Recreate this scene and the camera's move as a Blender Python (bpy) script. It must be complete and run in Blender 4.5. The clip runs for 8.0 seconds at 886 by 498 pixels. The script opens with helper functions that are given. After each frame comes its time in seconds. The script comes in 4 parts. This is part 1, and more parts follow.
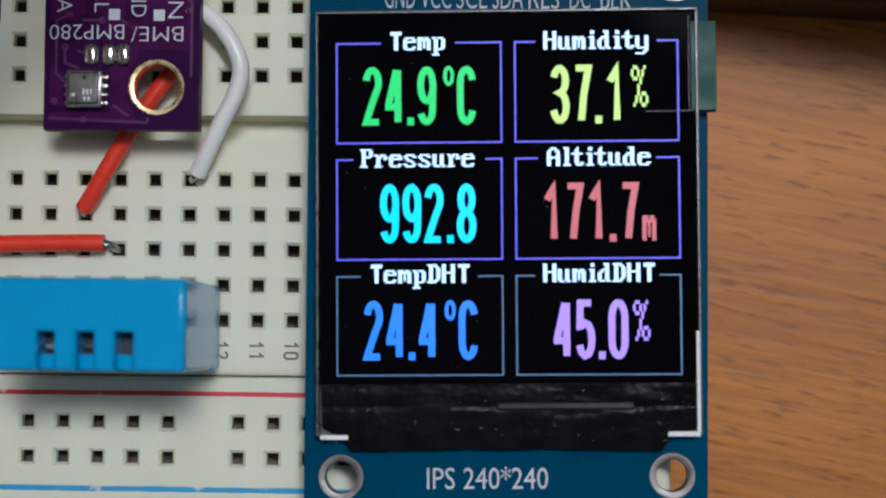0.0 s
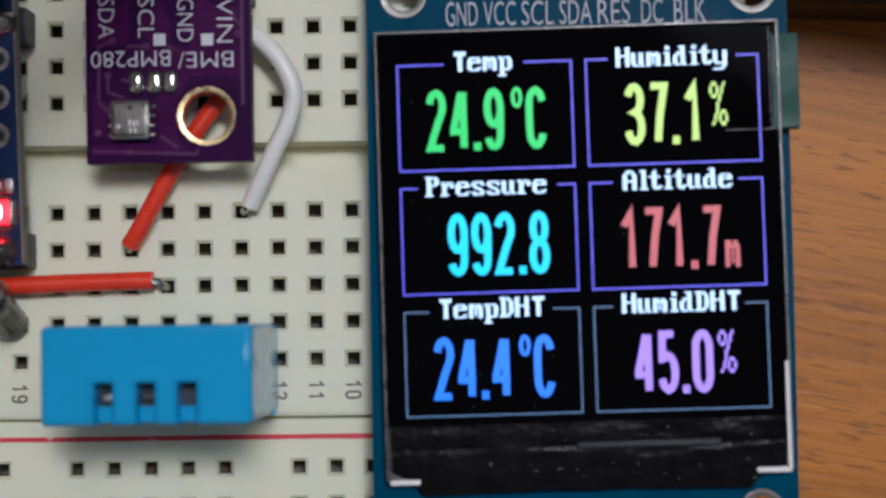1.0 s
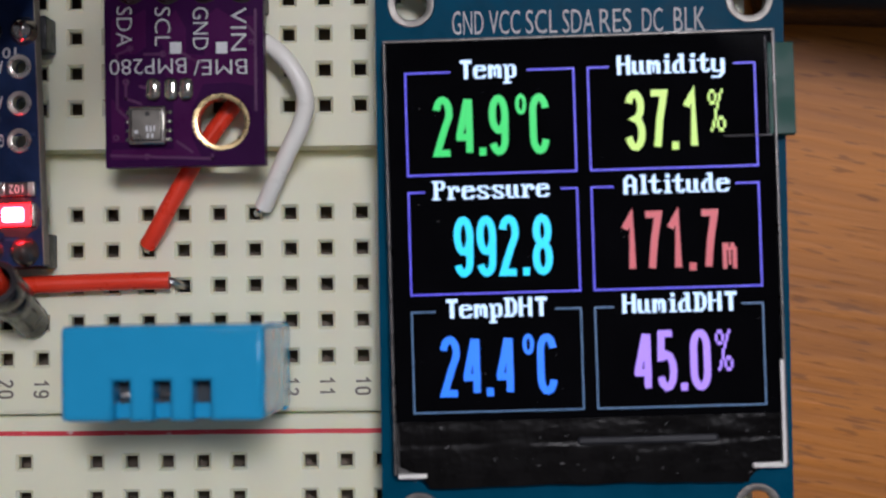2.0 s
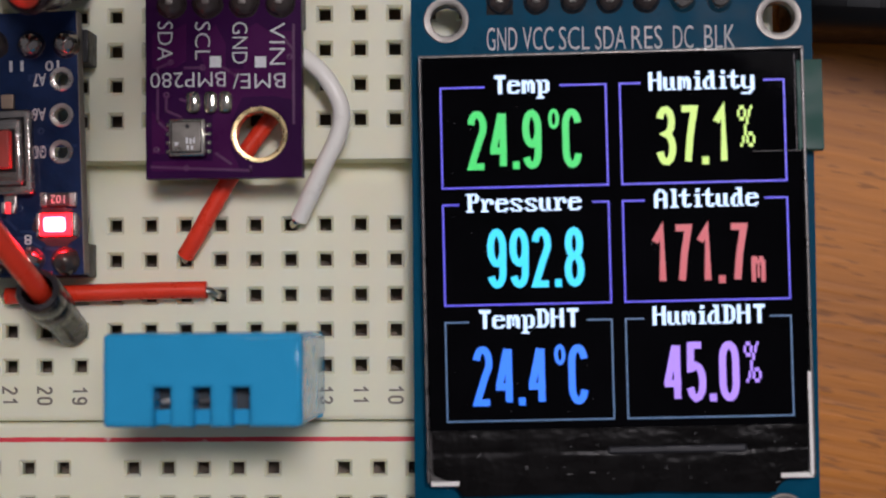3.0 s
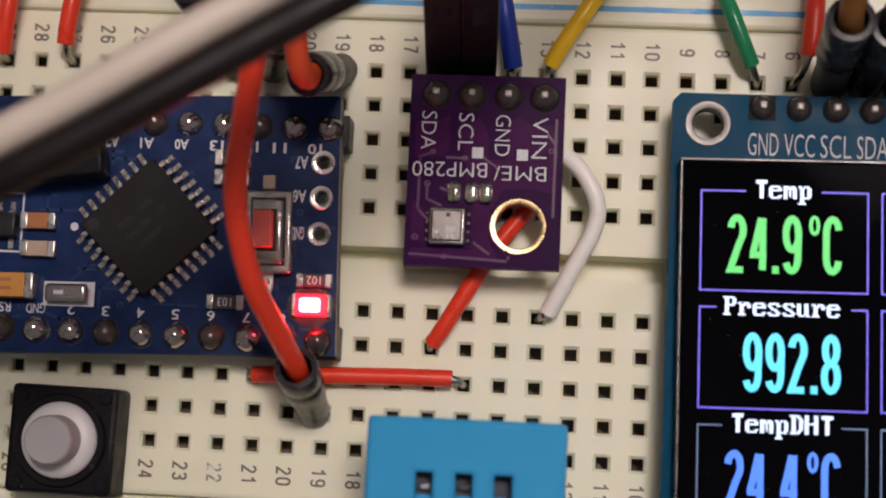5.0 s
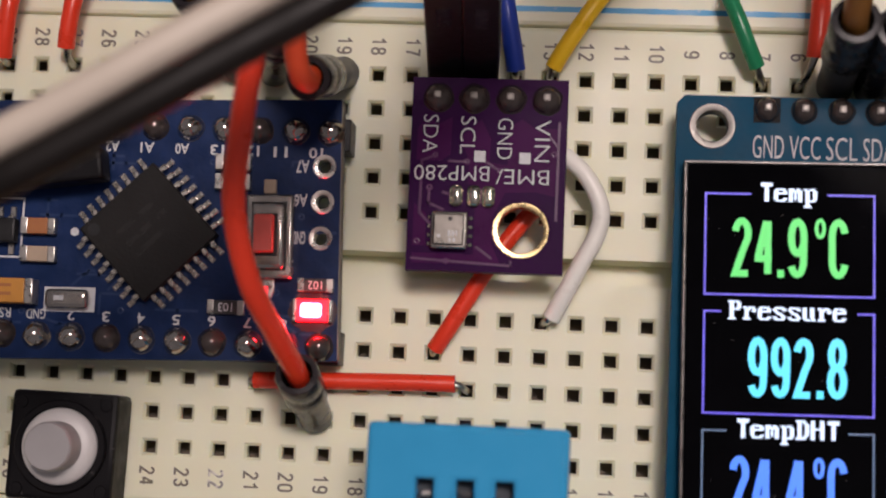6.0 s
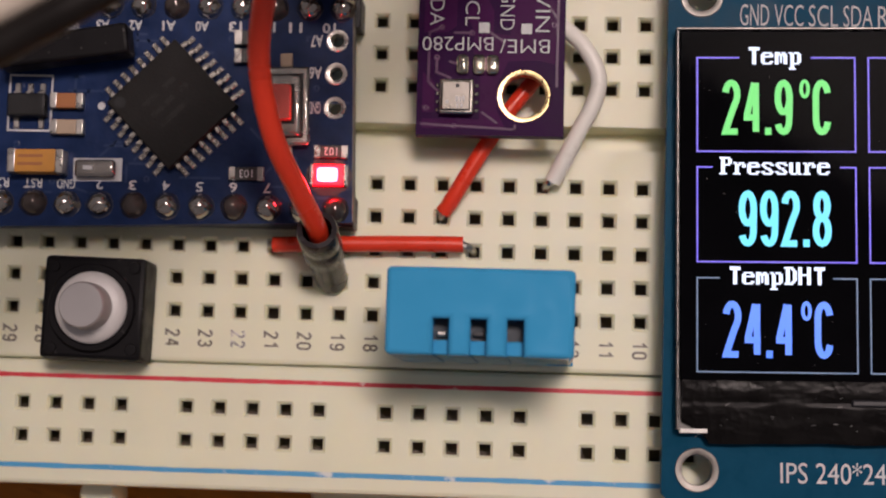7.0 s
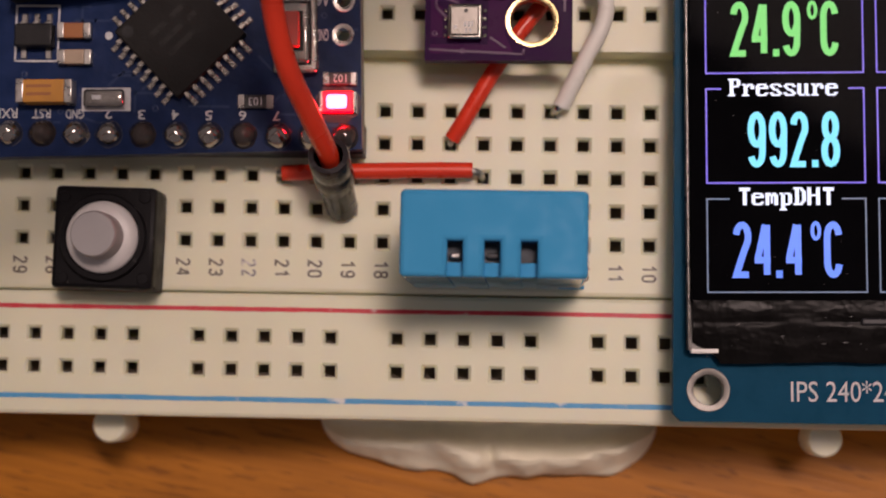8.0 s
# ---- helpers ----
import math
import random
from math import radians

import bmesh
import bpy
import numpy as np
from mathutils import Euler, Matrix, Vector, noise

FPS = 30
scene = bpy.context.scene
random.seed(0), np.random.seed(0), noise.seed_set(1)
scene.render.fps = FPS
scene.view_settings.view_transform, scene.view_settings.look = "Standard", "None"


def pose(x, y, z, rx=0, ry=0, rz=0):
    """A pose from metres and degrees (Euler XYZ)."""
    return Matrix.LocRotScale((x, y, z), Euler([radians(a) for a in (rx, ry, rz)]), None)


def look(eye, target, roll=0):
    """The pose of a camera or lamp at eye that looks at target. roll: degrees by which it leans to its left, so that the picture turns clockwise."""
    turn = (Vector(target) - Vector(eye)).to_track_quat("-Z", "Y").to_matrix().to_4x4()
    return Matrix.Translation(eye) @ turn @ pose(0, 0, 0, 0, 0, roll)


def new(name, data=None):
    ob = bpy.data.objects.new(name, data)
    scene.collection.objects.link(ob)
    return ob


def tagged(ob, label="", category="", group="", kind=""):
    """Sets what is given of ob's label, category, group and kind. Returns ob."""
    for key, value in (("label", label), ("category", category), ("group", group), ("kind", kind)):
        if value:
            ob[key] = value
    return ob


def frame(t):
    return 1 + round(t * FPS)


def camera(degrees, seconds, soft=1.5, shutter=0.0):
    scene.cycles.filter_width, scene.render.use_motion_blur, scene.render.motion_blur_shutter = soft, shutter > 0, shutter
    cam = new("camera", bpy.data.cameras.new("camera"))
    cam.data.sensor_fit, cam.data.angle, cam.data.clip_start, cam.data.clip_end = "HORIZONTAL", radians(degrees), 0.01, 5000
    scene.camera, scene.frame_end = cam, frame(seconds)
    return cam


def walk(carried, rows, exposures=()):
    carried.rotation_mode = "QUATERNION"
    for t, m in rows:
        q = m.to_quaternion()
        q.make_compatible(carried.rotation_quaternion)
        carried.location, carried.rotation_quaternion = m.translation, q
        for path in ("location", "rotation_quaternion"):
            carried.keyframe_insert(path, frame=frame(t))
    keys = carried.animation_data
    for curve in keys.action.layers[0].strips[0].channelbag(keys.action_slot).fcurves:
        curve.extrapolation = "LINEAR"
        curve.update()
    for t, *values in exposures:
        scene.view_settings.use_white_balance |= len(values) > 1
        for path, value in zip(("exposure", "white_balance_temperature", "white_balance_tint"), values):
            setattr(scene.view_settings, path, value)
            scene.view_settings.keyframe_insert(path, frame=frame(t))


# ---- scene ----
# The plan below is in millimetres; U turns them into metres.
U = 0.001
cam = camera(29.19, 8.0, soft=2.0)
PATH = [
    (0.0, pose(0.02790, -0.01524, 0.12199, 3.118, 2.023, 0.634)),
    (0.5, pose(0.02235, -0.01197, 0.11662, 2.621, 1.424, -0.306)),
    (1.0, pose(0.02129, -0.01101, 0.11609, 2.164, 1.200, -0.820)),
    (1.5, pose(0.02216, -0.01061, 0.11929, 2.049, 1.476, -0.884)),
    (1.7, pose(0.02228, -0.00983, 0.11965, 1.615, 1.616, -0.806)),
    (2.8, pose(0.02180, -0.01054, 0.12132, 2.032, 2.262, -0.487)),
    (3.0, pose(0.02071, -0.01040, 0.12204, 2.217, 2.169, -0.329)),
    (3.5, pose(0.01365, -0.00760, 0.12529, 1.921, 2.155, 0.150)),
    (4.0, pose(0.00920, -0.00995, 0.12438, 3.519, 3.107, 2.171)),
    (4.5, pose(0.00811, -0.01109, 0.12408, 5.180, 4.288, 2.654)),
    (4.7, pose(0.00774, -0.01232, 0.12353, 5.844, 4.180, 2.809)),
    (5.8, pose(0.00846, -0.01259, 0.12235, 6.813, 4.664, 2.907)),
    (6.0, pose(0.00876, -0.01233, 0.12196, 6.574, 4.810, 2.776)),
    (6.5, pose(0.00780, -0.01479, 0.12475, 6.774, 4.721, 2.622)),
    (7.0, pose(0.00665, -0.02237, 0.12857, 6.164, 3.806, 1.845)),
    (7.5, pose(0.00664, -0.02632, 0.12721, 4.870, 3.520, 1.421)),
    (8.0, pose(0.00433, -0.02488, 0.12895, 4.703, 3.139, 1.092)),
]
walk(cam, PATH, exposures=[(0.0, -0.02, 4950, 13), (1.5, -0.08, 5200, 17), (3.0, -0.10, 5500, 21), (4.5, 0.02, 6000, 26), (6.5, 0.10, 6050, 26), (8.0, -0.14, 6600, 35)])
# Shallow focus of a small lens held close to the board.
cam.data.dof.use_dof = True
cam.data.dof.focus_distance = 0.1228
cam.data.dof.aperture_fstop = 30.0
P = 2.54                      # pitch of the tie points

# ---------------------------------------------------------------- light
world = bpy.data.worlds.new("room_air")
scene.world = world
world.use_nodes = True
world.node_tree.nodes["Background"].inputs[0].default_value = (1.0, 0.93, 0.84, 1)
world.node_tree.nodes["Background"].inputs[1].default_value = 0.145

# a long bar lamp over the desk, beyond the board's far side
lamp_data = bpy.data.lights.new("desk_lamp_light", "AREA")
lamp_data.shape, lamp_data.size, lamp_data.size_y = "RECTANGLE", 0.30, 0.07
lamp_data.energy, lamp_data.spread = 0.104, radians(24)
lamp_data.color = (1.0, 0.88, 0.72)
lamp_light = new("desk_lamp_light", lamp_data)
lamp_light.matrix_basis = look((0.140, 0.150, 0.70), (0.016, -0.026, 0))


# ---------------------------------------------------------------- materials
def mat(name, color, rough=0.5, metal=0.0, scale=900, vary=0.12, bump=0.0, bump_scale=2500, coat=0.0, spec=0.5, stain=0.0):
    """A surface with mottled colour at two scales and fine relief; scales are in cells per metre."""
    m = bpy.data.materials.new(name)
    m.use_nodes = True
    n, l = m.node_tree.nodes, m.node_tree.links
    b = n["Principled BSDF"]
    tc = n.new("ShaderNodeTexCoord")
    n1, n2 = n.new("ShaderNodeTexNoise"), n.new("ShaderNodeTexNoise")
    n1.inputs["Scale"].default_value, n2.inputs["Scale"].default_value = scale, scale * 0.12
    n1.inputs["Detail"].default_value = 5
    n2.inputs["Detail"].default_value = 3
    for q in (n1, n2):
        l.new(tc.outputs["Object"], q.inputs["Vector"])
    add = n.new("ShaderNodeMath")
    add.operation = "ADD"
    l.new(n1.outputs["Fac"], add.inputs[0])
    l.new(n2.outputs["Fac"], add.inputs[1])
    ramp = n.new("ShaderNodeMapRange")
    ramp.inputs["From Min"].default_value, ramp.inputs["From Max"].default_value = 0.6, 1.4
    ramp.inputs["To Min"].default_value, ramp.inputs["To Max"].default_value = 1 - vary, 1 + vary
    l.new(add.outputs[0], ramp.inputs["Value"])
    mul = n.new("ShaderNodeVectorMath")
    mul.operation = "SCALE"
    mul.inputs[0].default_value = color
    l.new(ramp.outputs[0], mul.inputs["Scale"])
    last = mul.outputs[0]
    if stain:
        n3 = n.new("ShaderNodeTexNoise")
        n3.inputs["Scale"].default_value, n3.inputs["Detail"].default_value = 130, 6
        l.new(tc.outputs["Object"], n3.inputs["Vector"])
        r3 = n.new("ShaderNodeMapRange")
        r3.inputs["From Min"].default_value, r3.inputs["From Max"].default_value = 0.5, 0.75
        r3.inputs["To Max"].default_value = stain
        l.new(n3.outputs["Fac"], r3.inputs["Value"])
        mix = n.new("ShaderNodeMix")
        mix.data_type = "RGBA"
        l.new(r3.outputs[0], mix.inputs["Factor"])
        l.new(last, mix.inputs[6])
        mix.inputs[7].default_value = (color[0] * 0.72, color[1] * 0.62, color[2] * 0.45, 1)
        last = mix.outputs[2]
    l.new(last, b.inputs["Base Color"])
    rr = n.new("ShaderNodeMapRange")
    rr.inputs["From Min"].default_value, rr.inputs["From Max"].default_value = 0.3, 0.7
    rr.inputs["To Min"].default_value, rr.inputs["To Max"].default_value = max(rough - 0.08, 0.02), min(rough + 0.1 * min(1, rough / 0.3), 1)
    l.new(n1.outputs["Fac"], rr.inputs["Value"])
    l.new(rr.outputs[0], b.inputs["Roughness"])
    b.inputs["Metallic"].default_value = metal
    b.inputs["Specular IOR Level"].default_value = spec
    b.inputs["Coat Weight"].default_value = coat
    b.inputs["Coat Roughness"].default_value = 0.12
    if bump:
        n4 = n.new("ShaderNodeTexNoise")
        n4.inputs["Scale"].default_value, n4.inputs["Detail"].default_value = bump_scale, 4
        l.new(tc.outputs["Object"], n4.inputs["Vector"])
        bp = n.new("ShaderNodeBump")
        bp.inputs["Strength"].default_value, bp.inputs["Distance"].default_value = bump, 0.0001
        l.new(n4.outputs["Fac"], bp.inputs["Height"])
        l.new(bp.outputs[0], b.inputs["Normal"])
    return m


def glow(name, color, strength=1.0, rough=0.4):
    m = bpy.data.materials.new(name)
    m.use_nodes = True
    b = m.node_tree.nodes["Principled BSDF"]
    b.inputs["Base Color"].default_value = (0.01, 0.01, 0.01, 1)
    b.inputs["Roughness"].default_value = rough
    b.inputs["Emission Color"].default_value = (*color, 1)
    b.inputs["Emission Strength"].default_value = strength
    return m


def worn_paint(name, color, under, amount, scale=420):
    """Thin printed paint through which the plastic shows in scratches."""
    m = mat(name, color, 0.45, scale=700, vary=0.1)
    n, l = m.node_tree.nodes, m.node_tree.links
    b = n["Principled BSDF"]
    was = b.inputs["Base Color"].links[0].from_socket
    tc = n.new("ShaderNodeTexCoord")
    q = n.new("ShaderNodeTexNoise")
    q.inputs["Scale"].default_value, q.inputs["Detail"].default_value = scale, 7
    l.new(tc.outputs["Object"], q.inputs["Vector"])
    r = n.new("ShaderNodeMapRange")
    r.inputs["From Min"].default_value, r.inputs["From Max"].default_value = 0.66 - amount, 0.74 - amount
    l.new(q.outputs["Fac"], r.inputs["Value"])
    mix = n.new("ShaderNodeMix")
    mix.data_type = "RGBA"
    l.new(r.outputs[0], mix.inputs["Factor"])
    l.new(was, mix.inputs[6])
    mix.inputs[7].default_value = (*under, 1)
    l.new(mix.outputs[2], b.inputs["Base Color"])
    return m


def wood_material():
    m = bpy.data.materials.new("beech_wood")
    m.use_nodes = True
    n, l = m.node_tree.nodes, m.node_tree.links
    b = n["Principled BSDF"]
    tc, mp = n.new("ShaderNodeTexCoord"), n.new("ShaderNodeMapping")
    mp.inputs["Rotation"].default_value = (0, 0, radians(11))
    l.new(tc.outputs["Object"], mp.inputs["Vector"])

    def noise_at(sx, sy, scale, detail):
        k = n.new("ShaderNodeMapping")
        k.inputs["Scale"].default_value = (sx, sy, 1)
        l.new(mp.outputs[0], k.inputs["Vector"])
        q = n.new("ShaderNodeTexNoise")
        q.inputs["Scale"].default_value, q.inputs["Detail"].default_value = scale, detail
        l.new(k.outputs[0], q.inputs["Vector"])
        return q.outputs["Fac"]

    band, grain, fleck = noise_at(0.12, 1.0, 110, 3), noise_at(0.06, 1.0, 1500, 6), noise_at(0.13, 1.0, 3000, 1)
    ramp = n.new("ShaderNodeValToRGB")
    ramp.color_ramp.elements[0].position, ramp.color_ramp.elements[0].color = 0.34, (0.31, 0.108, 0.009, 1)
    ramp.color_ramp.elements[1].position, ramp.color_ramp.elements[1].color = 0.66, (0.57, 0.208, 0.014, 1)
    mean = n.new("ShaderNodeMix")
    mean.inputs["Factor"].default_value = 0.45
    l.new(band, mean.inputs[2])
    l.new(grain, mean.inputs[3])
    l.new(mean.outputs[0], ramp.inputs[0])
    cut = n.new("ShaderNodeMapRange")
    cut.inputs["From Min"].default_value, cut.inputs["From Max"].default_value = 0.61, 0.70
    cut.inputs["To Max"].default_value = 0.45
    l.new(fleck, cut.inputs["Value"])
    mix = n.new("ShaderNodeMix")
    mix.data_type = "RGBA"
    l.new(cut.outputs[0], mix.inputs["Factor"])
    l.new(ramp.outputs[0], mix.inputs[6])
    mix.inputs[7].default_value = (0.08, 0.028, 0.008, 1)
    l.new(mix.outputs[2], b.inputs["Base Color"])
    b.inputs["Roughness"].default_value = 0.42
    b.inputs["Specular IOR Level"].default_value = 0.22
    bp = n.new("ShaderNodeBump")
    bp.inputs["Strength"].default_value, bp.inputs["Distance"].default_value = 0.25, 0.0002
    l.new(grain, bp.inputs["Height"])
    l.new(bp.outputs[0], b.inputs["Normal"])
    return m


WOOD = wood_material()
BOARD = mat("ivory_plastic", (0.76, 0.75, 0.555), 0.42, scale=260, vary=0.045, bump=0.06, bump_scale=1500, stain=0.10)
BOARD.node_tree.nodes["Principled BSDF"].inputs["Subsurface Weight"].default_value = 0.35
BOARD.node_tree.nodes["Principled BSDF"].inputs["Subsurface Radius"].default_value = (1.0, 0.8, 0.5)
BOARD.node_tree.nodes["Principled BSDF"].inputs["Subsurface Scale"].default_value = 0.0022
CONTACT = mat("dull_spring_metal", (0.16, 0.13, 0.10), 0.5, 0.6)
INK = worn_paint("grey_print", (0.17, 0.15, 0.115), (0.6, 0.57, 0.47), -0.02, 1500)
INK_FADED = worn_paint("faded_grey_print", (0.26, 0.25, 0.235), (0.66, 0.63, 0.55), 0.13, 1500)
RED_LINE = worn_paint("red_line_paint", (0.62, 0.035, 0.05), (0.74, 0.62, 0.55), 0.06)
BLUE_LINE = worn_paint("blue_line_paint", (0.06, 0.33, 0.60), (0.70, 0.72, 0.68), 0.08)
PUTTY = mat("white_putty", (0.90, 0.86, 0.67), 0.55, scale=500, vary=0.08, bump=0.6, bump_scale=900)
PCB_BLUE = mat("teal_blue_solder_mask", (0.0032, 0.056, 0.108), 0.30, scale=500, vary=0.18, bump=0.12, bump_scale=2500, spec=0.02)
PCB_NAVY = mat("navy_solder_mask", (0.006, 0.019, 0.072), 0.36, scale=650, vary=0.45, bump=0.35, bump_scale=1600, spec=0.14)
NAVY_TRACE = mat("navy_trace", (0.008, 0.027, 0.092), 0.36, scale=650, vary=0.2, spec=0.3)
PCB_PURPLE = mat("purple_solder_mask", (0.028, 0.0032, 0.040), 0.32, scale=520, vary=0.2, bump=0.12, bump_scale=2200, spec=0.04)
PURPLE_POUR = mat("purple_pour", (0.050, 0.0056, 0.054), 0.32, scale=520, vary=0.2, bump=0.1, bump_scale=2200, spec=0.04)
PURPLE_TRACE = mat("purple_trace", (0.072, 0.009, 0.070), 0.32, scale=520, vary=0.12, spec=0.28)
FIBRE = mat("cut_board_edge", (0.22, 0.20, 0.17), 0.8, scale=3000, vary=0.3)
SILK = mat("white_silkscreen", (0.56, 0.57, 0.58), 0.6, scale=3500, vary=0.14)
SOLDER = mat("solder", (0.46, 0.43, 0.39), 0.13, 0.95, scale=1500, vary=0.3, bump=0.3, bump_scale=1800)
DARK_SOLDER = mat("fluxed_and_shaded_solder", (0.10, 0.082, 0.075), 0.09, 0.6, scale=1500, vary=0.4, bump=0.5, bump_scale=1800)
TIN = mat("tinned_metal", (0.43, 0.41, 0.38), 0.3, 1.0, scale=1500, vary=0.2, bump=0.2)
RIM = mat("dull_plated_rim", (0.19, 0.18, 0.165), 0.42, 0.9, scale=1500, vary=0.25, bump=0.3)
STEEL = mat("brushed_steel", (0.46, 0.43, 0.39), 0.22, 1.0, scale=700, vary=0.07, bump=0.04)
LID_REFLECT = mat("steel_lid_dark_reflection", (0.15, 0.14, 0.125), 0.32, 1.0, scale=900, vary=0.15, bump=0.08)
LEG = mat("chip_leg_tin", (0.44, 0.41, 0.37), 0.26, 1.0, scale=2500, vary=0.15, bump=0.1)
GOLD = mat("gold_plating", (0.62, 0.47, 0.24), 0.28, 1.0, scale=1500, vary=0.15)
BLACK = mat("black_plastic", (0.009, 0.009, 0.010), 0.42, scale=1200, vary=0.3, bump=0.2, spec=0.3)
CHIP = mat("chip_epoxy", (0.011, 0.010, 0.0095), 0.68, scale=900, vary=0.3, bump=0.3, bump_scale=4000, spec=0.22)
CHIP_PRINT = worn_paint("worn_chip_print", (0.016, 0.015, 0.014), (0.011, 0.010, 0.0095), 0.16, 1800)
CHIP_PRINT.node_tree.nodes["Principled BSDF"].inputs["Specular IOR Level"].default_value = 0.2
PIN_END = mat("dull_pin_end", (0.20, 0.185, 0.17), 0.42, 0.9, scale=1500, vary=0.25, bump=0.3)
SLEEVE = mat("black_shrink_tube", (0.020, 0.017, 0.019), 0.24, scale=700, vary=0.2, bump=0.16, bump_scale=700, spec=0.35)
GREY_SLEEVE = mat("dusty_shrink_tube", (0.045, 0.045, 0.046), 0.5, scale=700, vary=0.35, bump=0.4, bump_scale=900)
DHT = mat("sky_blue_plastic", (0.035, 0.325, 0.610), 0.13, scale=600, vary=0.05, bump=0.05, bump_scale=1200)
DHT_DARK = mat("sensor_inside", (0.010, 0.020, 0.030), 0.5)
WIRE_RED = mat("red_wire_insulation", (0.72, 0.044, 0.012), 0.30, scale=500, vary=0.08, bump=0.25, bump_scale=900)
WIRE_ORANGE = mat("orange_red_wire_insulation", (0.66, 0.072, 0.018), 0.4, scale=500, vary=0.08, bump=0.1)
WIRE_WHITE = mat("white_wire_insulation", (0.84, 0.82, 0.745), 0.34, scale=500, vary=0.05, bump=0.1)
WIRE_CREAM = mat("cream_wire_insulation", (0.66, 0.58, 0.48), 0.4, scale=300, vary=0.06)
WIRE_BLACK = mat("black_wire_insulation", (0.010, 0.008, 0.007), 0.45, scale=300, vary=0.2, spec=0.25)
WIRE_BLUE = mat("blue_wire_insulation", (0.015, 0.045, 0.34), 0.32, scale=500, vary=0.1)
WIRE_YELLOW = mat("yellow_wire_insulation", (0.86, 0.52, 0.005), 0.34, scale=500, vary=0.08)
WIRE_GREEN = mat("green_wire_insulation", (0.010, 0.21, 0.085), 0.3, scale=500, vary=0.1)
WIRE_BROWN = mat("brown_wire_insulation", (0.24, 0.105, 0.018), 0.45, scale=500, vary=0.1)
BEZEL = mat("pearl_bezel", (0.10, 0.095, 0.09), 0.30, 0.35, scale=800, vary=0.2, bump=0.2)
WHITE_TAB = mat("white_light_guide", (0.85, 0.83, 0.78), 0.5, scale=900, vary=0.06)
GLASS = mat("black_glass", (0.0025, 0.0025, 0.0032), 0.05, scale=400, vary=0.3, spec=0.0015)
FLEX = mat("dark_flex_film", (0.006, 0.0055, 0.0055), 0.28, scale=420, vary=0.6, bump=0.3, bump_scale=1300, spec=0.06)
SHEEN = mat("painted_sheen_grey", (0.016, 0.0165, 0.020), 0.40, scale=300, vary=0.3, bump=0.05, spec=0.3)
SCUFFED = worn_paint("scuffed_black_plastic", (0.0045, 0.004, 0.005), (0.085, 0.08, 0.078), -0.01, 1700)
SCUFFED.node_tree.nodes["Principled BSDF"].inputs["Specular IOR Level"].default_value = 0.13
DUST_GLINT = mat("dust_and_glint_specks", (0.16, 0.155, 0.15), 0.6)
FILM_EDGE = mat("clear_film_edge", (0.05, 0.05, 0.052), 0.3, scale=900, vary=0.4, spec=0.3)
GREEN_TAPE = mat("green_tape", (0.004, 0.060, 0.042), 0.45, scale=600, vary=0.12, spec=0.25)
ORANGE_PART = mat("tantalum_yellow", (0.50, 0.215, 0.022), 0.5, scale=900, vary=0.12)
AMBER = mat("amber_ceramic", (0.34, 0.12, 0.030), 0.5, scale=900, vary=0.12)
CERAMIC = mat("beige_ceramic", (0.40, 0.30, 0.21), 0.5, scale=900, vary=0.12)
RESIST = mat("resistor_black", (0.02, 0.02, 0.02), 0.4)
RED_KEY = mat("salmon_red_plunger", (0.62, 0.085, 0.06), 0.45, scale=900, vary=0.1, bump=0.2)
KNOB = mat("pale_knob_plastic", (0.31, 0.30, 0.30), 0.42, scale=500, vary=0.05)
KNOB_RING = mat("milky_knob_plastic", (0.56, 0.545, 0.53), 0.35, scale=500, vary=0.05)
HALO_PATCH = mat("halo_patch", (0.06, 0.030, 0.038), 0.25, scale=900, vary=0.4, bump=0.4, bump_scale=900)
LED_RED = glow("red_led_light", (1.0, 0.010, 0.012), 200.0)
LED_HALO = glow("red_halo_glow", (1.0, 0.004, 0.004), 9.0)
LED_DIM = glow("dim_red_led_light", (1.0, 0.03, 0.03), 1.6)


# ---------------------------------------------------------------- building helpers (millimetres)
def thing(name, label, category, x, y, z, group="", kind=""):
    ob = new(name)
    ob.empty_display_size = 0.002
    ob.location = (x * U, y * U, z * U)
    return tagged(ob, label, category, group, kind)


def finish(me, material, smooth):
    me.materials.append(material)
    if smooth:
        me.polygons.foreach_set("use_smooth", [True] * len(me.polygons))
    return me


def hang(ob, parent):
    if parent is not None:
        ob.parent = parent
        top = parent if parent.parent is None else parent.parent
        ob.matrix_parent_inverse = Matrix.Translation(-top.location) if parent.parent is None else Matrix.Identity(4)
        if parent.type == "MESH" and parent.parent is None:
            ob.matrix_parent_inverse = parent.matrix_basis.inverted()
    return ob


def part(name, bm, material, parent=None, label="", smooth=True):
    me = bpy.data.meshes.new(name)
    bm.transform(Matrix.Scale(U, 4))
    bm.normal_update()
    for e in bm.edges:
        if len(e.link_faces) == 2 and e.calc_face_angle() > radians(42):
            e.smooth = False
    bm.to_mesh(me)
    bm.free()
    ob = hang(new(name, finish(me, material, smooth)), parent)
    return tagged(ob, label)


def rbox(x0, x1, y0, y1, z0, z1, bevel=0.08, segments=2):
    bm = bmesh.new()
    bmesh.ops.create_cube(bm, size=1)
    for v in bm.verts:
        v.co = Vector((x0 if v.co.x < 0 else x1, y0 if v.co.y < 0 else y1, z0 if v.co.z < 0 else z1))
    if bevel:
        bmesh.ops.bevel(bm, geom=bm.edges[:], offset=bevel, segments=segments, affect="EDGES", profile=0.5)
        bm.normal_update()
        for f in bm.faces:
            if max(abs(c) for c in f.normal) > 0.999:
                for e in f.edges:
                    e.smooth = False
    return bm


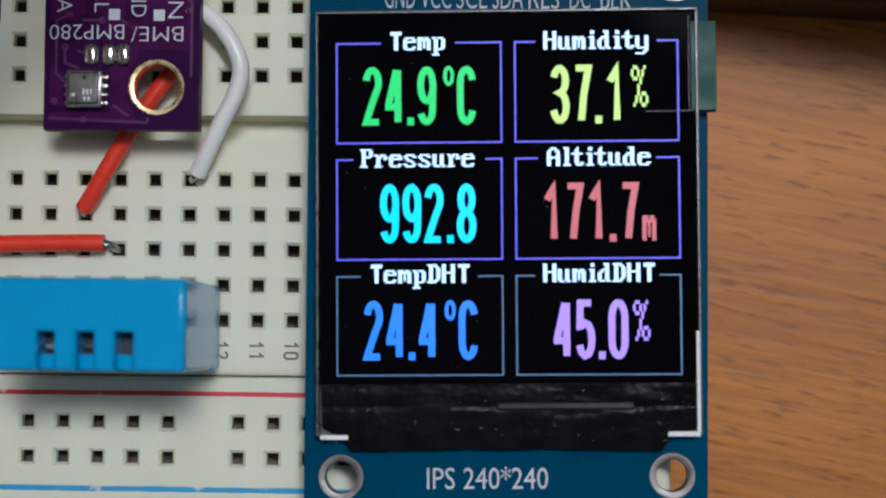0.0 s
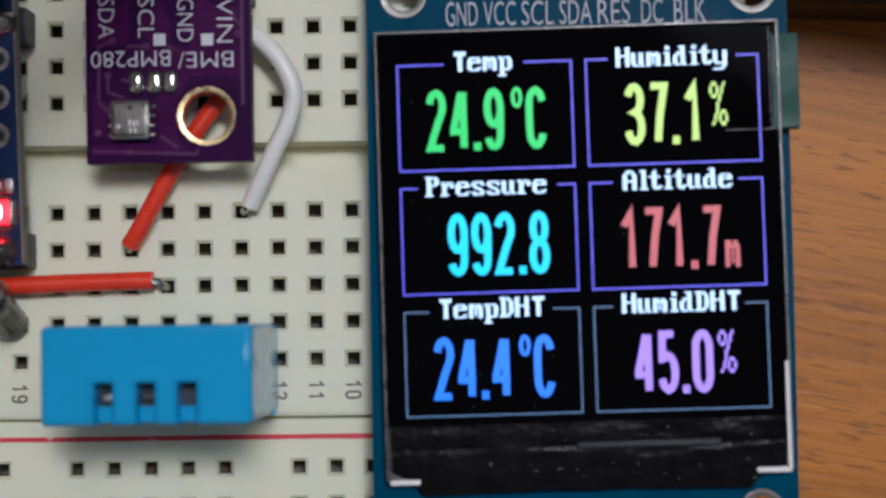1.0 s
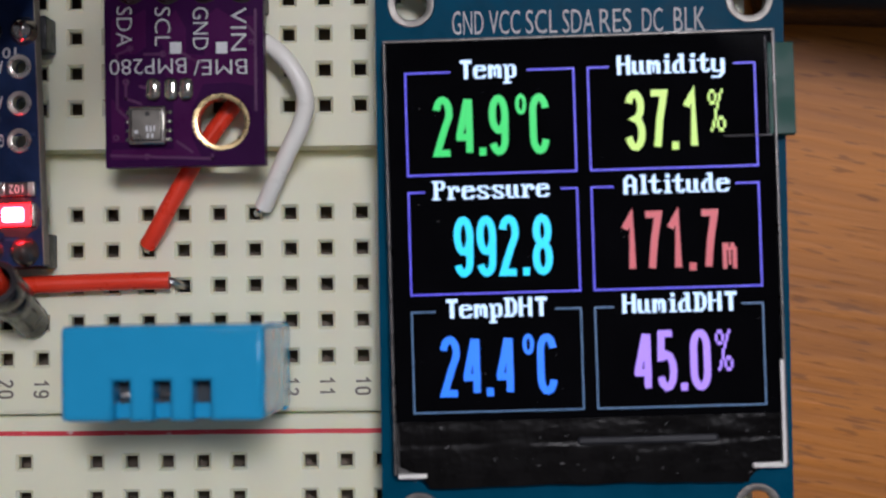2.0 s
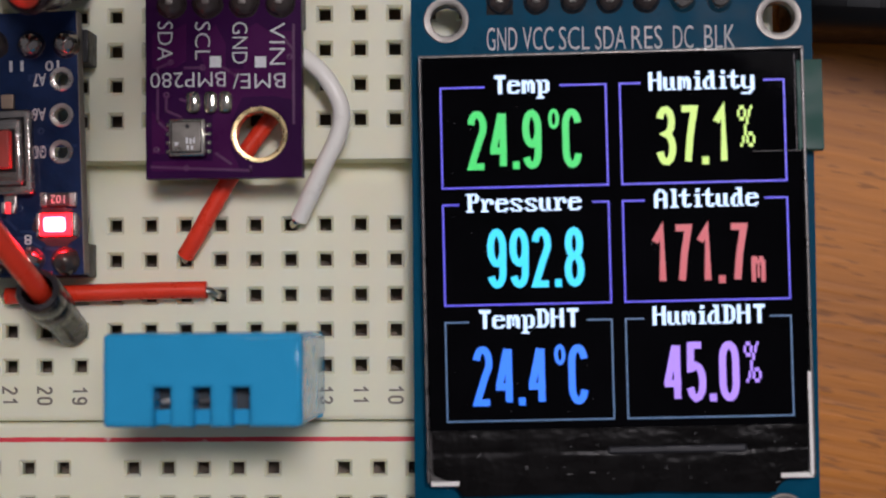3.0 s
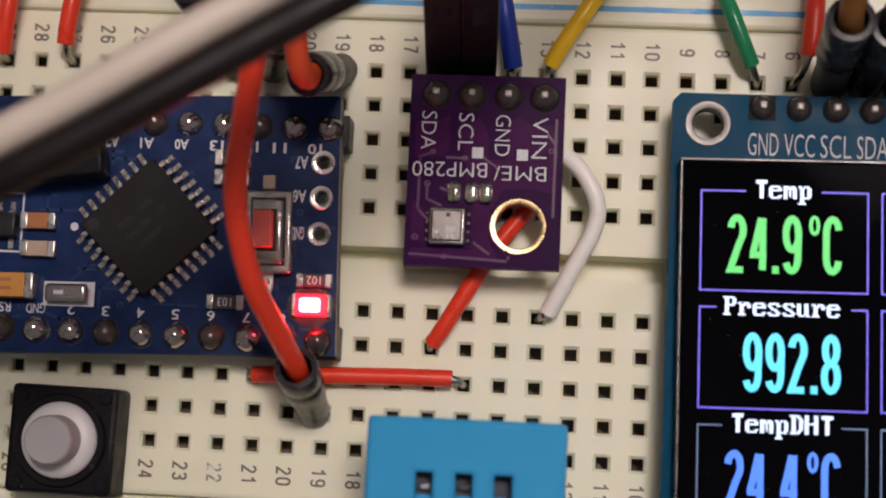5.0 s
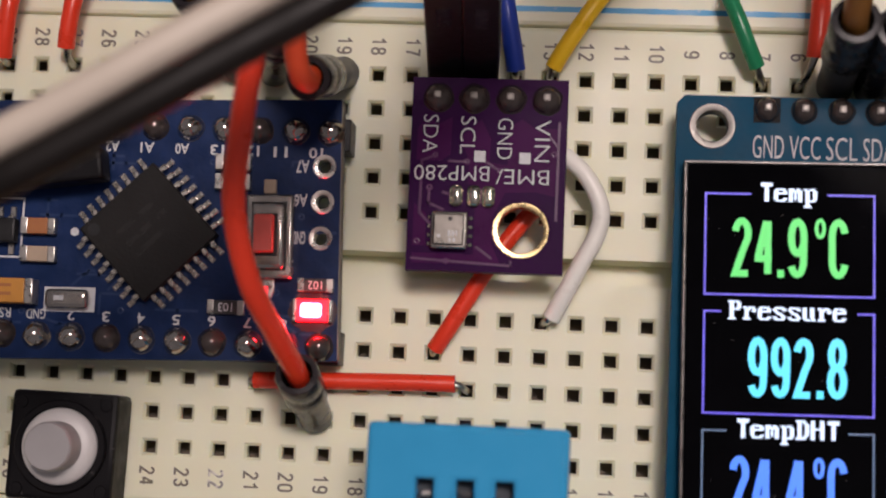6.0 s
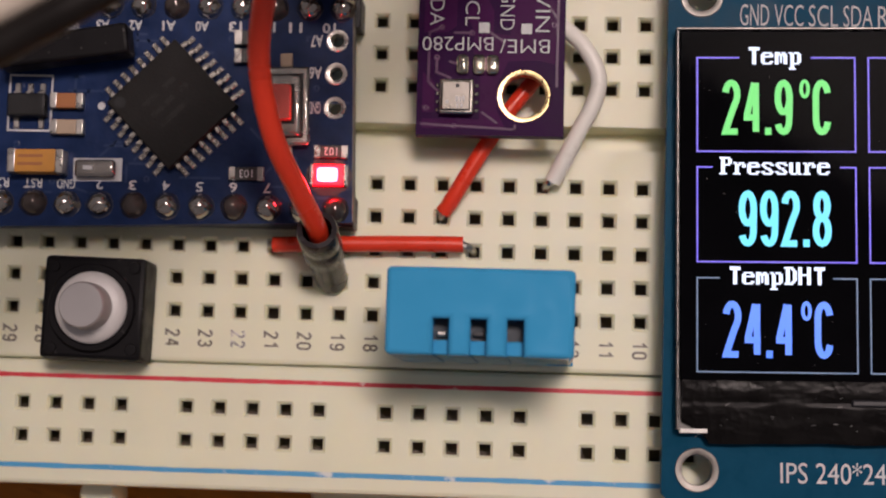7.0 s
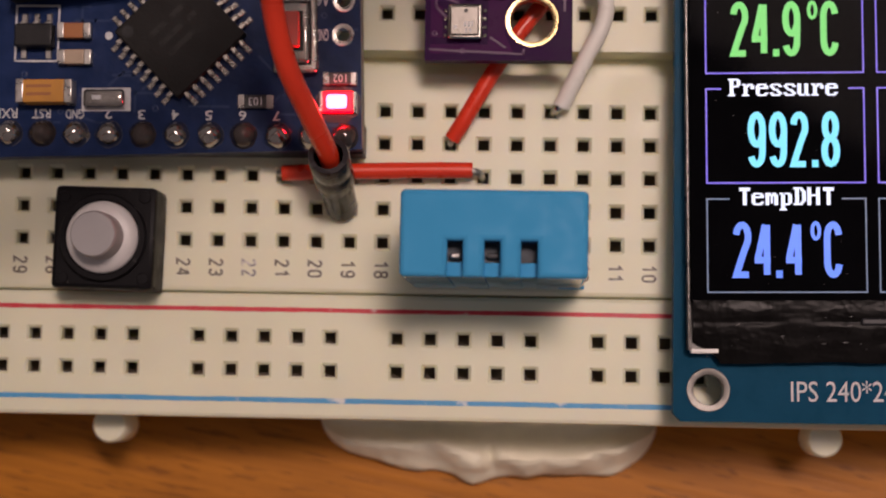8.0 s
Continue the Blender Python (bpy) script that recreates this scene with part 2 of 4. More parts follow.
def cbox(cx, cy, w, h, z0, z1, bevel=0.06, segments=2, turn=0):
    bm = rbox(-w / 2, w / 2, -h / 2, h / 2, z0, z1, bevel, segments)
    bm.transform(Matrix.Translation((cx, cy, 0)) @ Matrix.Rotation(radians(turn), 4, "Z"))
    return bm


def join(*bms):
    out = bmesh.new()
    for b in bms:
        me = bpy.data.meshes.new("joined")
        b.to_mesh(me)
        b.free()
        out.from_mesh(me)
        bpy.data.meshes.remove(me)
    return out


def lathe(profile, segments=28, at=(0, 0, 0), axis=(0, 0, 1)):
    """Turns (radius, height) pairs about an axis; open ends with radius 0 are closed."""
    bm = bmesh.new()
    rings = []
    for r, h in profile:
        if r < 1e-6:
            rings.append([bm.verts.new((0, 0, h))])
        else:
            rings.append([bm.verts.new((r * math.cos(2 * math.pi * k / segments), r * math.sin(2 * math.pi * k / segments), h)) for k in range(segments)])
    for a, b in zip(rings, rings[1:]):
        for k in range(segments):
            j = (k + 1) % segments
            if len(a) == 1 and len(b) > 1:
                bm.faces.new((a[0], b[k], b[j]))
            elif len(b) == 1 and len(a) > 1:
                bm.faces.new((a[k], a[j], b[0]))
            elif len(a) > 1:
                bm.faces.new((a[k], a[j], b[j], b[k]))
    bmesh.ops.recalc_face_normals(bm, faces=bm.faces[:])
    turn = Vector(axis).to_track_quat("Z", "Y").to_matrix().to_4x4()
    bm.transform(Matrix.Translation(at) @ turn)
    return bm


def smooth_line(points, steps=8):
    """A Catmull-Rom line through the points."""
    p = [Vector(q) for q in points]
    p = [2 * p[0] - p[1]] + p + [2 * p[-1] - p[-2]]
    out = []
    for i in range(1, len(p) - 2):
        a, b, c, d = p[i - 1], p[i], p[i + 1], p[i + 2]
        for s in range(steps):
            t = s / steps
            out.append(0.5 * (2 * b + (c - a) * t + (2 * a - 5 * b + 4 * c - d) * t * t + (3 * b - a - 3 * c + d) * t ** 3))
    return out + [p[-2]]


def tube(points, radius, segments=14, steps=8, rough=0.0):
    """A round wire along the points; radius may be a number or one for each end."""
    line = smooth_line(points, steps)
    r0, r1 = radius if isinstance(radius, tuple) else (radius, radius)
    bm = bmesh.new()
    rings, side = [], Vector((0.31, 0.22, 0.93))
    for k, c in enumerate(line):
        ahead = (line[min(k + 1, len(line) - 1)] - line[max(k - 1, 0)]).normalized()
        side = (side - ahead * side.dot(ahead)).normalized()
        up = ahead.cross(side)
        r = r0 + (r1 - r0) * k / (len(line) - 1)
        ring = []
        for s in range(segments):
            a = 2 * math.pi * s / segments
            rr = r * (1 + rough * noise.noise((c.x * 0.9 + s, c.y * 0.9, c.z * 0.9)))
            ring.append(bm.verts.new(c + (side * math.cos(a) + up * math.sin(a)) * rr))
        rings.append(ring)
    for a, b in zip(rings, rings[1:]):
        for k in range(segments):
            bm.faces.new((a[k], a[(k + 1) % segments], b[(k + 1) % segments], b[k]))
    bm.faces.new(rings[0][::-1])
    bm.faces.new(rings[-1])
    bmesh.ops.recalc_face_normals(bm, faces=bm.faces[:])
    return bm


def sheet(outline, holes, z0, z1, bevel=0.0):
    """A flat board with round holes through it."""
    bm = bmesh.new()
    loops = [[Vector((x, y, z0)) for x, y in outline]]
    for x, y, r in holes:
        loops.append([Vector((x + r * math.cos(2 * math.pi * k / 32), y + r * math.sin(2 * math.pi * k / 32), z0)) for k in range(32)])
    edges = []
    for lo in loops:
        vs = [bm.verts.new(c) for c in lo]
        edges += [bm.edges.new((vs[k], vs[(k + 1) % len(vs)])) for k in range(len(vs))]
    bmesh.ops.triangle_fill(bm, use_beauty=True, use_dissolve=False, edges=edges)
    # faces that filled a hole are taken out again
    gone = [f for f in bm.faces if any((f.calc_center_median().xy - Vector((x, y))).length < r * 0.97 for x, y, r in holes)]
    bmesh.ops.delete(bm, geom=gone, context="FACES_ONLY")
    got = bmesh.ops.extrude_face_region(bm, geom=bm.faces[:])
    bmesh.ops.translate(bm, verts=[g for g in got["geom"] if isinstance(g, bmesh.types.BMVert)], vec=(0, 0, z1 - z0))
    bmesh.ops.recalc_face_normals(bm, faces=bm.faces[:])
    return bm


def turned_rect(x0, x1, y0, y1, turn=0.0, chamfer=0.0):
    cx, cy = (x0 + x1) / 2, (y0 + y1) / 2
    c = chamfer
    pts = [(x0 + c, y0), (x1 - c, y0), (x1, y0 + c), (x1, y1 - c), (x1 - c, y1), (x0 + c, y1), (x0, y1 - c), (x0, y0 + c)] if c else [(x0, y0), (x1, y0), (x1, y1), (x0, y1)]
    a, b = math.cos(radians(turn)), math.sin(radians(turn))
    return [(cx + (x - cx) * a - (y - cy) * b, cy + (x - cx) * b + (y - cy) * a) for x, y in pts]


def blob(cx, cy, z, r, h, seed=0):
    """A solder joint: a wetted dome, uneven as it froze."""
    bm = lathe([(r * 1.10, 0), (r * 1.03, 0.08 * h), (r * 0.97, 0.25 * h), (r * 0.85, 0.52 * h), (r * 0.66, 0.76 * h), (r * 0.42, 0.92 * h), (r * 0.2, 0.985 * h), (0, h)], 22)
    for v in bm.verts:
        k = noise.noise((v.co.x * 1.1 + seed * 3.7, v.co.y * 1.1, v.co.z + seed))
        v.co.x *= 1 + 0.16 * k
        v.co.y *= 1 - 0.12 * k
    bm.transform(Matrix.Translation((cx, cy, z)))
    return bm


def pin_tip(cx, cy, z0, z1):
    """The blunt square end of a header pin that stands out of its joint."""
    bm = rbox(cx - 0.25, cx + 0.25, cy - 0.25, cy + 0.25, z0, z1, 0.11, 3)
    for v in bm.verts:
        if v.co.z > z1 - 0.05:
            v.co.z -= 0.5 * ((v.co.x - cx) ** 2 + (v.co.y - cy) ** 2)
    return bm


def ring(cx, cy, z, r_in, r_out, h=0.06):
    bm = lathe([(r_in, -1.0), (r_in, h * 0.6), (r_in + 0.06, h), (r_out - 0.05, h), (r_out, 0), ], 36)
    bm.transform(Matrix.Translation((cx, cy, z)))
    return bm


def lettering(name, words, parent, material, cx, cy, z, length, height, turn=0.0, bold=0.0, label=""):
    """Flat letters of the built-in font, fitted into a length and a height about a centre."""
    cu = bpy.data.curves.new(name, "FONT")
    cu.body, cu.offset, cu.resolution_u = words, bold, 3
    tmp = new("letters", cu)
    me = bpy.data.meshes.new_from_object(tmp.evaluated_get(bpy.context.evaluated_depsgraph_get()))
    bpy.data.objects.remove(tmp)
    bpy.data.curves.remove(cu)
    co = np.empty(len(me.vertices) * 3)
    me.vertices.foreach_get("co", co)
    co = co.reshape(-1, 3)
    lo, hi = co[:, :2].min(0), co[:, :2].max(0)
    co[:, :2] = (co[:, :2] - (lo + hi) / 2) / (hi - lo) * (length, height)
    a, b = math.cos(radians(turn)), math.sin(radians(turn))
    xy = np.stack([cx + co[:, 0] * a - co[:, 1] * b, cy + co[:, 0] * b + co[:, 1] * a, np.full(len(co), z)], 1) * U
    me.vertices.foreach_set("co", xy.ravel())
    me.update()
    me.materials.clear()
    me.name = name
    ob = hang(new(name, finish(me, material, False)), parent)
    return tagged(ob, label)


def arc(cx, cy, rx, ry, a0, a1, n=9):
    return [(cx + rx * math.cos(radians(a0 + (a1 - a0) * k / n)), cy + ry * math.sin(radians(a0 + (a1 - a0) * k / n))) for k in range(n + 1)]


# Strokes of each digit in a unit box; a path that ends where it began is closed.
LOOP = arc(0.5, 0.72, 0.5, 0.28, 0, 180) + arc(0.5, 0.28, 0.5, 0.28, 180, 360) + [(1.0, 0.72)]
STROKES = {
    "0": [LOOP],
    "1": [[(0.12, 0.74), (0.40, 0.86), (0.66, 1.0), (0.66, 0.0)]],
    "2": [arc(0.5, 0.76, 0.48, 0.24, 170, -25) + [(0.62, 0.46), (0.22, 0.16), (0.02, 0.0), (1.0, 0.0)]],
    "3": [arc(0.48, 0.765, 0.46, 0.235, 165, -90) + arc(0.48, 0.265, 0.5, 0.265, 90, -165)],
    "4": [[(0.76, 1.0), (0.76, 0.5), (0.76, 0.0)], [(0.64, 1.0), (0.30, 0.62), (0.04, 0.34), (0.04, 0.29), (0.30, 0.29), (1.04, 0.29)]],
    "5": [[(0.92, 1.0), (0.10, 1.0), (0.06, 0.56)] + arc(0.48, 0.31, 0.5, 0.31, 125, -160)],
    "6": [arc(0.52, 0.76, 0.46, 0.24, 20, 175) + arc(0.5, 0.30, 0.48, 0.30, 180, 520, 16)],
    "7": [[(0.0, 1.0), (0.98, 1.0), (0.62, 0.5), (0.42, 0.0)]],
    "8": [arc(0.5, 0.76, 0.44, 0.24, -90, 270, 16), arc(0.5, 0.26, 0.5, 0.26, 90, 450, 16)],
    "9": [arc(0.48, 0.24, 0.46, 0.24, -160, -5) + arc(0.5, 0.70, 0.48, 0.30, 0, 340, 16)],
    "C": [arc(0.52, 0.74, 0.48, 0.26, 12, 180) + arc(0.52, 0.26, 0.48, 0.26, 180, 348)],
    "o": [arc(0.5, 0.5, 0.5, 0.5, 0, 360, 16)],
}


def stroke(bm, path, width, z):
    """A flat band of even width along a path in the plane."""
    p = [Vector(q) for q in path]
    p = [q for k, q in enumerate(p) if k == 0 or (q - p[k - 1]).length > 1e-4]
    closed = (p[0] - p[-1]).length < 1e-3
    if closed:
        p = p[:-1]
    n, pairs = len(p), []
    for k in range(n):
        d0 = (p[k] - p[k - 1]).normalized() if k or closed else (p[1] - p[0]).normalized()
        d1 = (p[(k + 1) % n] - p[k]).normalized() if k < n - 1 or closed else d0
        m = Vector((-d0.y - d1.y, d0.x + d1.x)).normalized()
        m *= width / 2 / max(m.dot(Vector((-d0.y, d0.x))), 0.5)
        h = z + 0.012 * k / n
        pairs.append((bm.verts.new((*(p[k] + m), h)), bm.verts.new((*(p[k] - m), h))))
    for k in range(n if closed else n - 1):
        a, b = pairs[k], pairs[(k + 1) % n]
        bm.faces.new((a[1], b[1], b[0], a[0]))


def stroke_glyph(bm, ch, x, y, w, h, width, z, bend=lambda q: q):
    """One glyph with its outer edges in the box from (x, y) to (x + w, y + h)."""
    e = width / 2
    for k, path in enumerate(STROKES[ch]):
        stroke(bm, [bend((x + e + a * (w - width), y + e + b * (h - width))) for a, b in path], width, z + 0.014 * k)


def printed_number(words, parent, material, cx, cy, z):
    """Digits printed sidewise, reading towards the near edge."""
    bm = bmesh.new()
    w, h = 0.60, 1.14
    for k, ch in enumerate(words):
        x = (k - len(words) / 2) * 0.76 + 0.08
        stroke_glyph(bm, ch, x, -h / 2, w, h, 0.165, z, lambda q: (cx + q[1], cy - q[0]))
    return part("column_number", bm, material, parent, "", False)


# ---------------------------------------------------------------- desk
TABLE_Z = -12.5
tagged(part("desk_top", rbox(-420, 420, -300, 300, TABLE_Z - 28, TABLE_Z, 2.0), WOOD, None, "warm brown beech desk top with dark grain flecks"), category="desk", kind="structure")


# ---------------------------------------------------------------- breadboard
X_RIGHT, X_LEFT = 39.9, -126.0
CHAMFER, HOLE = 0.64, 0.43


def tie_point_block(name, y0, y1, columns, rows, parent, trench=None, label=""):
    """One moulded block: its top has a funnel and a square hole at each tie point."""
    verts, faces = [], []

    def quad(*c):
        k = len(verts)
        verts.extend(c)
        faces.append((k, k + 1, k + 2, k + 3))

    e = 0.35
    xs, ys = [], []
    at = X_LEFT + e
    for c in sorted(columns):
        if c - P / 2 > at + 0.01:
            xs.append((at, c - P / 2, False))
        xs.append((c - P / 2, c + P / 2, True))
        at = c + P / 2
    xs.append((at, X_RIGHT - e, False))
    at = y0 + e
    for r in sorted(rows):
        if r - P / 2 > at + 0.01:
            if trench and at < 0 < r:
                ys += [(at, -trench, 0), (-trench, trench, 2), (trench, r - P / 2, 0)]
            else:
                ys.append((at, r - P / 2, 0))
        ys.append((r - P / 2, r + P / 2, 1))
        at = r + P / 2
    ys.append((at, y1 - e, 0))
    for b0, b1, sort in ys:
        if sort == 0:
            quad((X_LEFT + e, b0, 0), (X_RIGHT - e, b0, 0), (X_RIGHT - e, b1, 0), (X_LEFT + e, b1, 0))
            continue
        if sort == 2:
            d, s = -2.6, 0.12
            quad((X_LEFT, b0 + s, d), (X_RIGHT, b0 + s, d), (X_RIGHT, b1 - s, d), (X_LEFT, b1 - s, d))
            quad((X_LEFT, b0, 0), (X_RIGHT, b0, 0), (X_RIGHT, b0 + s, d), (X_LEFT, b0 + s, d))
            quad((X_LEFT, b1 - s, d), (X_RIGHT, b1 - s, d), (X_RIGHT, b1, 0), (X_LEFT, b1, 0))
            continue
        for a0, a1, holed in xs:
            if not holed:
                quad((a0, b0, 0), (a1, b0, 0), (a1, b1, 0), (a0, b1, 0))
                continue
            cx, cy = (a0 + a1) / 2, (b0 + b1) / 2
            loops = []
            for hx, hy, z in ((P / 2, P / 2, 0), (CHAMFER, CHAMFER, 0), (HOLE, HOLE, -0.26), (HOLE, HOLE, -1.0), (1.1, 1.1, -1.0), (1.1, 1.1, -4.0)):
                loops.append([(cx - hx, cy - hy, z), (cx + hx, cy - hy, z), (cx + hx, cy + hy, z), (cx - hx, cy + hy, z)])
            for lo, hi in zip(loops, loops[1:]):
                for k in range(4):
                    j = (k + 1) % 4
                    quad(lo[k], lo[j], hi[j], hi[k])
    # rounded rim, sides and underside
    box = [((X_LEFT + e, y0 + e, 0), (X_RIGHT - e, y0 + e, 0), (X_RIGHT - e, y1 - e, 0), (X_LEFT + e, y1 - e, 0)),
           ((X_LEFT + 0.1, y0 + 0.1, -0.1), (X_RIGHT - 0.1, y0 + 0.1, -0.1), (X_RIGHT - 0.1, y1 - 0.1, -0.1), (X_LEFT + 0.1, y1 - 0.1, -0.1)),
           ((X_LEFT, y0, -0.4), (X_RIGHT, y0, -0.4), (X_RIGHT, y1, -0.4), (X_LEFT, y1, -0.4)),
           ((X_LEFT, y0, -8.6), (X_RIGHT, y0, -8.6), (X_RIGHT, y1, -8.6), (X_LEFT, y1, -8.6))]
    for lo, hi in zip(box, box[1:]):
        for k in range(4):
            j = (k + 1) % 4
            quad(lo[k], hi[k], hi[j], lo[j])
    quad(*box[-1][::-1])
    me = bpy.data.meshes.new(name)
    me.from_pydata([(x * U, y * U, z * U) for x, y, z in verts], [], faces)
    me.validate()
    ob = hang(new(name, finish(me, BOARD, False)), parent)
    # spring contacts deep under the holes
    for r in rows:
        cm = bmesh.new()
        v = [cm.verts.new(c) for c in ((X_LEFT + 1, r - 1.2, -2.9), (X_RIGHT - 1, r - 1.2, -2.9), (X_RIGHT - 1, r + 1.2, -2.9), (X_LEFT + 1, r + 1.2, -2.9))]
        cm.faces.new(v)
        part("contact_strip", cm, CONTACT, ob, "dull metal contact strip", False)
    return tagged(ob, label)


breadboard = thing("breadboard", "ivory solderless breadboard with square holes, raised on putty", "breadboard", 0, 0, -8.6)
COLS = [(15 - c) * P for c in range(1, 64)]
ROWS = [s * (k + 0.5) * P for s in (-1, 1) for k in range(1, 6)]
RAIL = [-6.35 + 15.24 * g + P * i for g in range(-7, 3) for i in range(5)]
RAIL = [x for x in RAIL if x < 36]
tie_point_block("terminal_block", -17.90, 17.90, COLS, ROWS, breadboard, trench=0.92, label="main block with a centre groove")
tie_point_block("power_rail", -27.50, -17.98, RAIL, [-23.84, -21.30], breadboard, label="rail with red and blue lines")
tie_point_block("power_rail", 17.98, 27.50, RAIL, [21.30, 23.84], breadboard, label="rail with red and blue lines")


def printed_line(y, width, material, name):
    bm = bmesh.new()
    cells, x = [], X_LEFT + 4
    while x < X_RIGHT - 2:
        w = width * (0.88 + 0.2 * random.random())
        d = 0.03 * noise.noise((x * 0.2, y, 0))
        cells.append((bm.verts.new((x, y - w / 2 + d, 0.02)), bm.verts.new((x, y + w / 2 + d, 0.02))))
        x += 0.7
    for a, b in zip(cells, cells[1:]):
        bm.faces.new((a[0], b[0], b[1], a[1]))
    part(name, bm, material, breadboard, "", False)


printed_line(-19.22, 0.34, RED_LINE, "red_line")
printed_line(-26.08, 0.38, BLUE_LINE, "blue_line")
printed_line(19.22, 0.42, BLUE_LINE, "blue_line")
printed_line(26.08, 0.34, RED_LINE, "red_line")
for c in range(1, 45):
    for y in (-16.05, 16.10):
        faint = (c == 22 and y < 0) or (c in (24, 27) and y > 0)
        printed_number(str(c), breadboard, INK_FADED if faint else INK, (15 - c) * P - 0.02, y, 0.02)
for k, letter in enumerate("abcdefghij"):
    y = (5.5 - k) * P if k < 5 else (3.5 - k) * P
    lettering("row_letter", letter, breadboard, INK, 37.75, y, 0.02, 0.85, 1.0, -90)
# moulded coupling stubs along the long side
for x in (-81.0, -29.2, 26.5):
    bm = lathe([(0, -8.4), (1.25, -8.4), (1.38, -8.2), (1.38, -4.2), (1.2, -4.0), (0, -4.0)], 26, at=(x, -28.35, 0))
    part("coupling_stub", join(bm, rbox(x - 0.9, x + 0.9, -28.6, -27.4, -8.3, -4.2, 0.1)), BOARD, breadboard)


def putty():
    """A squeezed tongue: a flat shelf under the board and a folded roll along its front."""
    bm = bmesh.new()
    ns, nf = 150, 56
    rows = []
    for i in range(ns + 1):
        s = -1 + 2 * i / ns
        x = 0.35 + 13.95 * s
        end = max(1 - abs(s) ** 6, 0.0) ** 0.5
        reach = 3.95 + 1.1 * min(max((s + 0.9) / 0.75, 0), 1) + 0.75 * math.exp(-((s + 0.07) / 0.11) ** 2) + 0.1 * math.sin(11 * s)
        reach = (reach + 0.25 * noise.noise((x * 0.4, 5, 2))) * end + 0.04
        row = []
        for j in range(nf):
            a = 2 * math.pi * j / nf
            c, d = math.cos(a), math.sin(a)
            y = -26.9 - math.copysign(abs(c) ** 0.75, c) * (reach if c > 0 else 6.0 * end + 0.04)
            f = max(-26.9 - y, 0) / reach
            roll = math.exp(-((f - 0.66 - 0.10 * math.sin(5 * s)) / 0.20) ** 2)
            top = 2.15 + 2.1 * roll * (0.55 + 0.45 * min(max((s + 0.8) / 0.5, 0), 1))
            top += 0.55 * noise.noise((x * 0.35, y * 0.45, 1)) + 0.08 * noise.noise((x * 1.3, y * 1.5, 6))
            crease = 1 - 2 * abs(noise.noise((x * 0.24 + 4, y * 0.55 + x * 0.12, 3.1)))
            top += 0.5 * max(crease - 0.5, 0) - 1.1 * roll * math.exp(-((s - 0.02 - 0.06 * (f - 0.6)) / 0.035) ** 2)
            if y > -27.3:
                top = 3.85
            z = TABLE_Z + (max(top, 0.4) * end * d ** 0.55 if d > 0 else 0)
            y += 0.18 * noise.noise((x * 0.7, z * 0.9, 4)) * (1 if d > 0 else 0.4) * end
            row.append(bm.verts.new((x, y, min(z, -8.65))))
        rows.append(row)
    for i in range(ns):
        for j in range(nf):
            k = (j + 1) % nf
            bm.faces.new((rows[i][j], rows[i][k], rows[i + 1][k], rows[i + 1][j]))
    for row in (rows[0], rows[-1]):
        bm.faces.new(row)
    bmesh.ops.recalc_face_normals(bm, faces=bm.faces[:])
    return bm


tagged(part("putty_lump", putty(), PUTTY, None, "lump of white putty squeezed out under the breadboard"), category="putty")
# a second lump carries the far side
bm = putty()
bm.transform(Matrix.Rotation(math.pi, 4, "Z"))
tagged(part("putty_lump", bm, PUTTY, None, "lump of white putty holding the breadboard's far side"), category="putty")


# ---------------------------------------------------------------- colour display module
display = thing("display_module", "square colour display on a teal blue circuit board, lit readouts", "display", 28, -7.4, 0)
DISPLAY_HOLES = [(16.58, 10.15, 1.12), (39.62, 10.10, 1.12), (16.78, -24.72, 1.12), (39.58, -24.30, 1.12)]
pcb = part("circuit_board", sheet(turned_rect(14.18, 41.96, -26.98, 12.35, 0.2, 0.55), DISPLAY_HOLES, 2.5, 4.1), PCB_BLUE, display, "", False)
for x, y, r in DISPLAY_HOLES:
    part("mounting_ring", ring(x, y, 4.1, 1.10, 1.60, 0.07), RIM, pcb, "tinned mounting ring")
part("pin_header", rbox(18.9, 37.0, 10.25, 12.2, 0.0, 2.5, 0.15), BLACK, display)
for k in range(7):
    x = 20.32 + P * k
    if k == 0:
        part("pad", rbox(x - 0.92, x + 0.92, 10.5, 12.25, 4.09, 4.14, 0.02, 1), CHIP, display)
    # GND to RES take the darker solder, painting in the leads' shade
    joint = part("solder_pin", blob(x, 11.42, 4.1, 0.86, 0.95, k), SOLDER if k > 4 else DARK_SOLDER, display)
    part("pin_tip", pin_tip(x, 11.42, 4.6, 5.2), PIN_END, joint)
    part("pin", rbox(x - 0.3, x + 0.3, 11.13, 11.73, -2.6, 0.1, 0.05, 1), GOLD, display)
for k, word in enumerate(("GND", "VCC", "SCL", "SDA", "RES", "DC", "BLK")):
    lettering("pin_name", word, display, SILK, 20.46 + 2.515 * k, 8.80, 4.115, 2.12 if len(word) > 2 else 1.4, 1.62, 0.1, -0.008)
lettering("panel_name", "IPS 240*240", display, SILK, 26.9, -24.62, 4.115, 8.35, 1.55, 0.9)

# the panel sits a little turned on its board
TURN, LX, LY = 0.95, 28.05, -6.05
PANEL = Matrix.Translation((LX, LY, 0)) @ Matrix.Rotation(radians(TURN), 4, "Z")


def panel_part(name, bm, material, parent, label="", smooth=True):
    bm.transform(PANEL)
    return part(name, bm, material, parent, label, smooth)


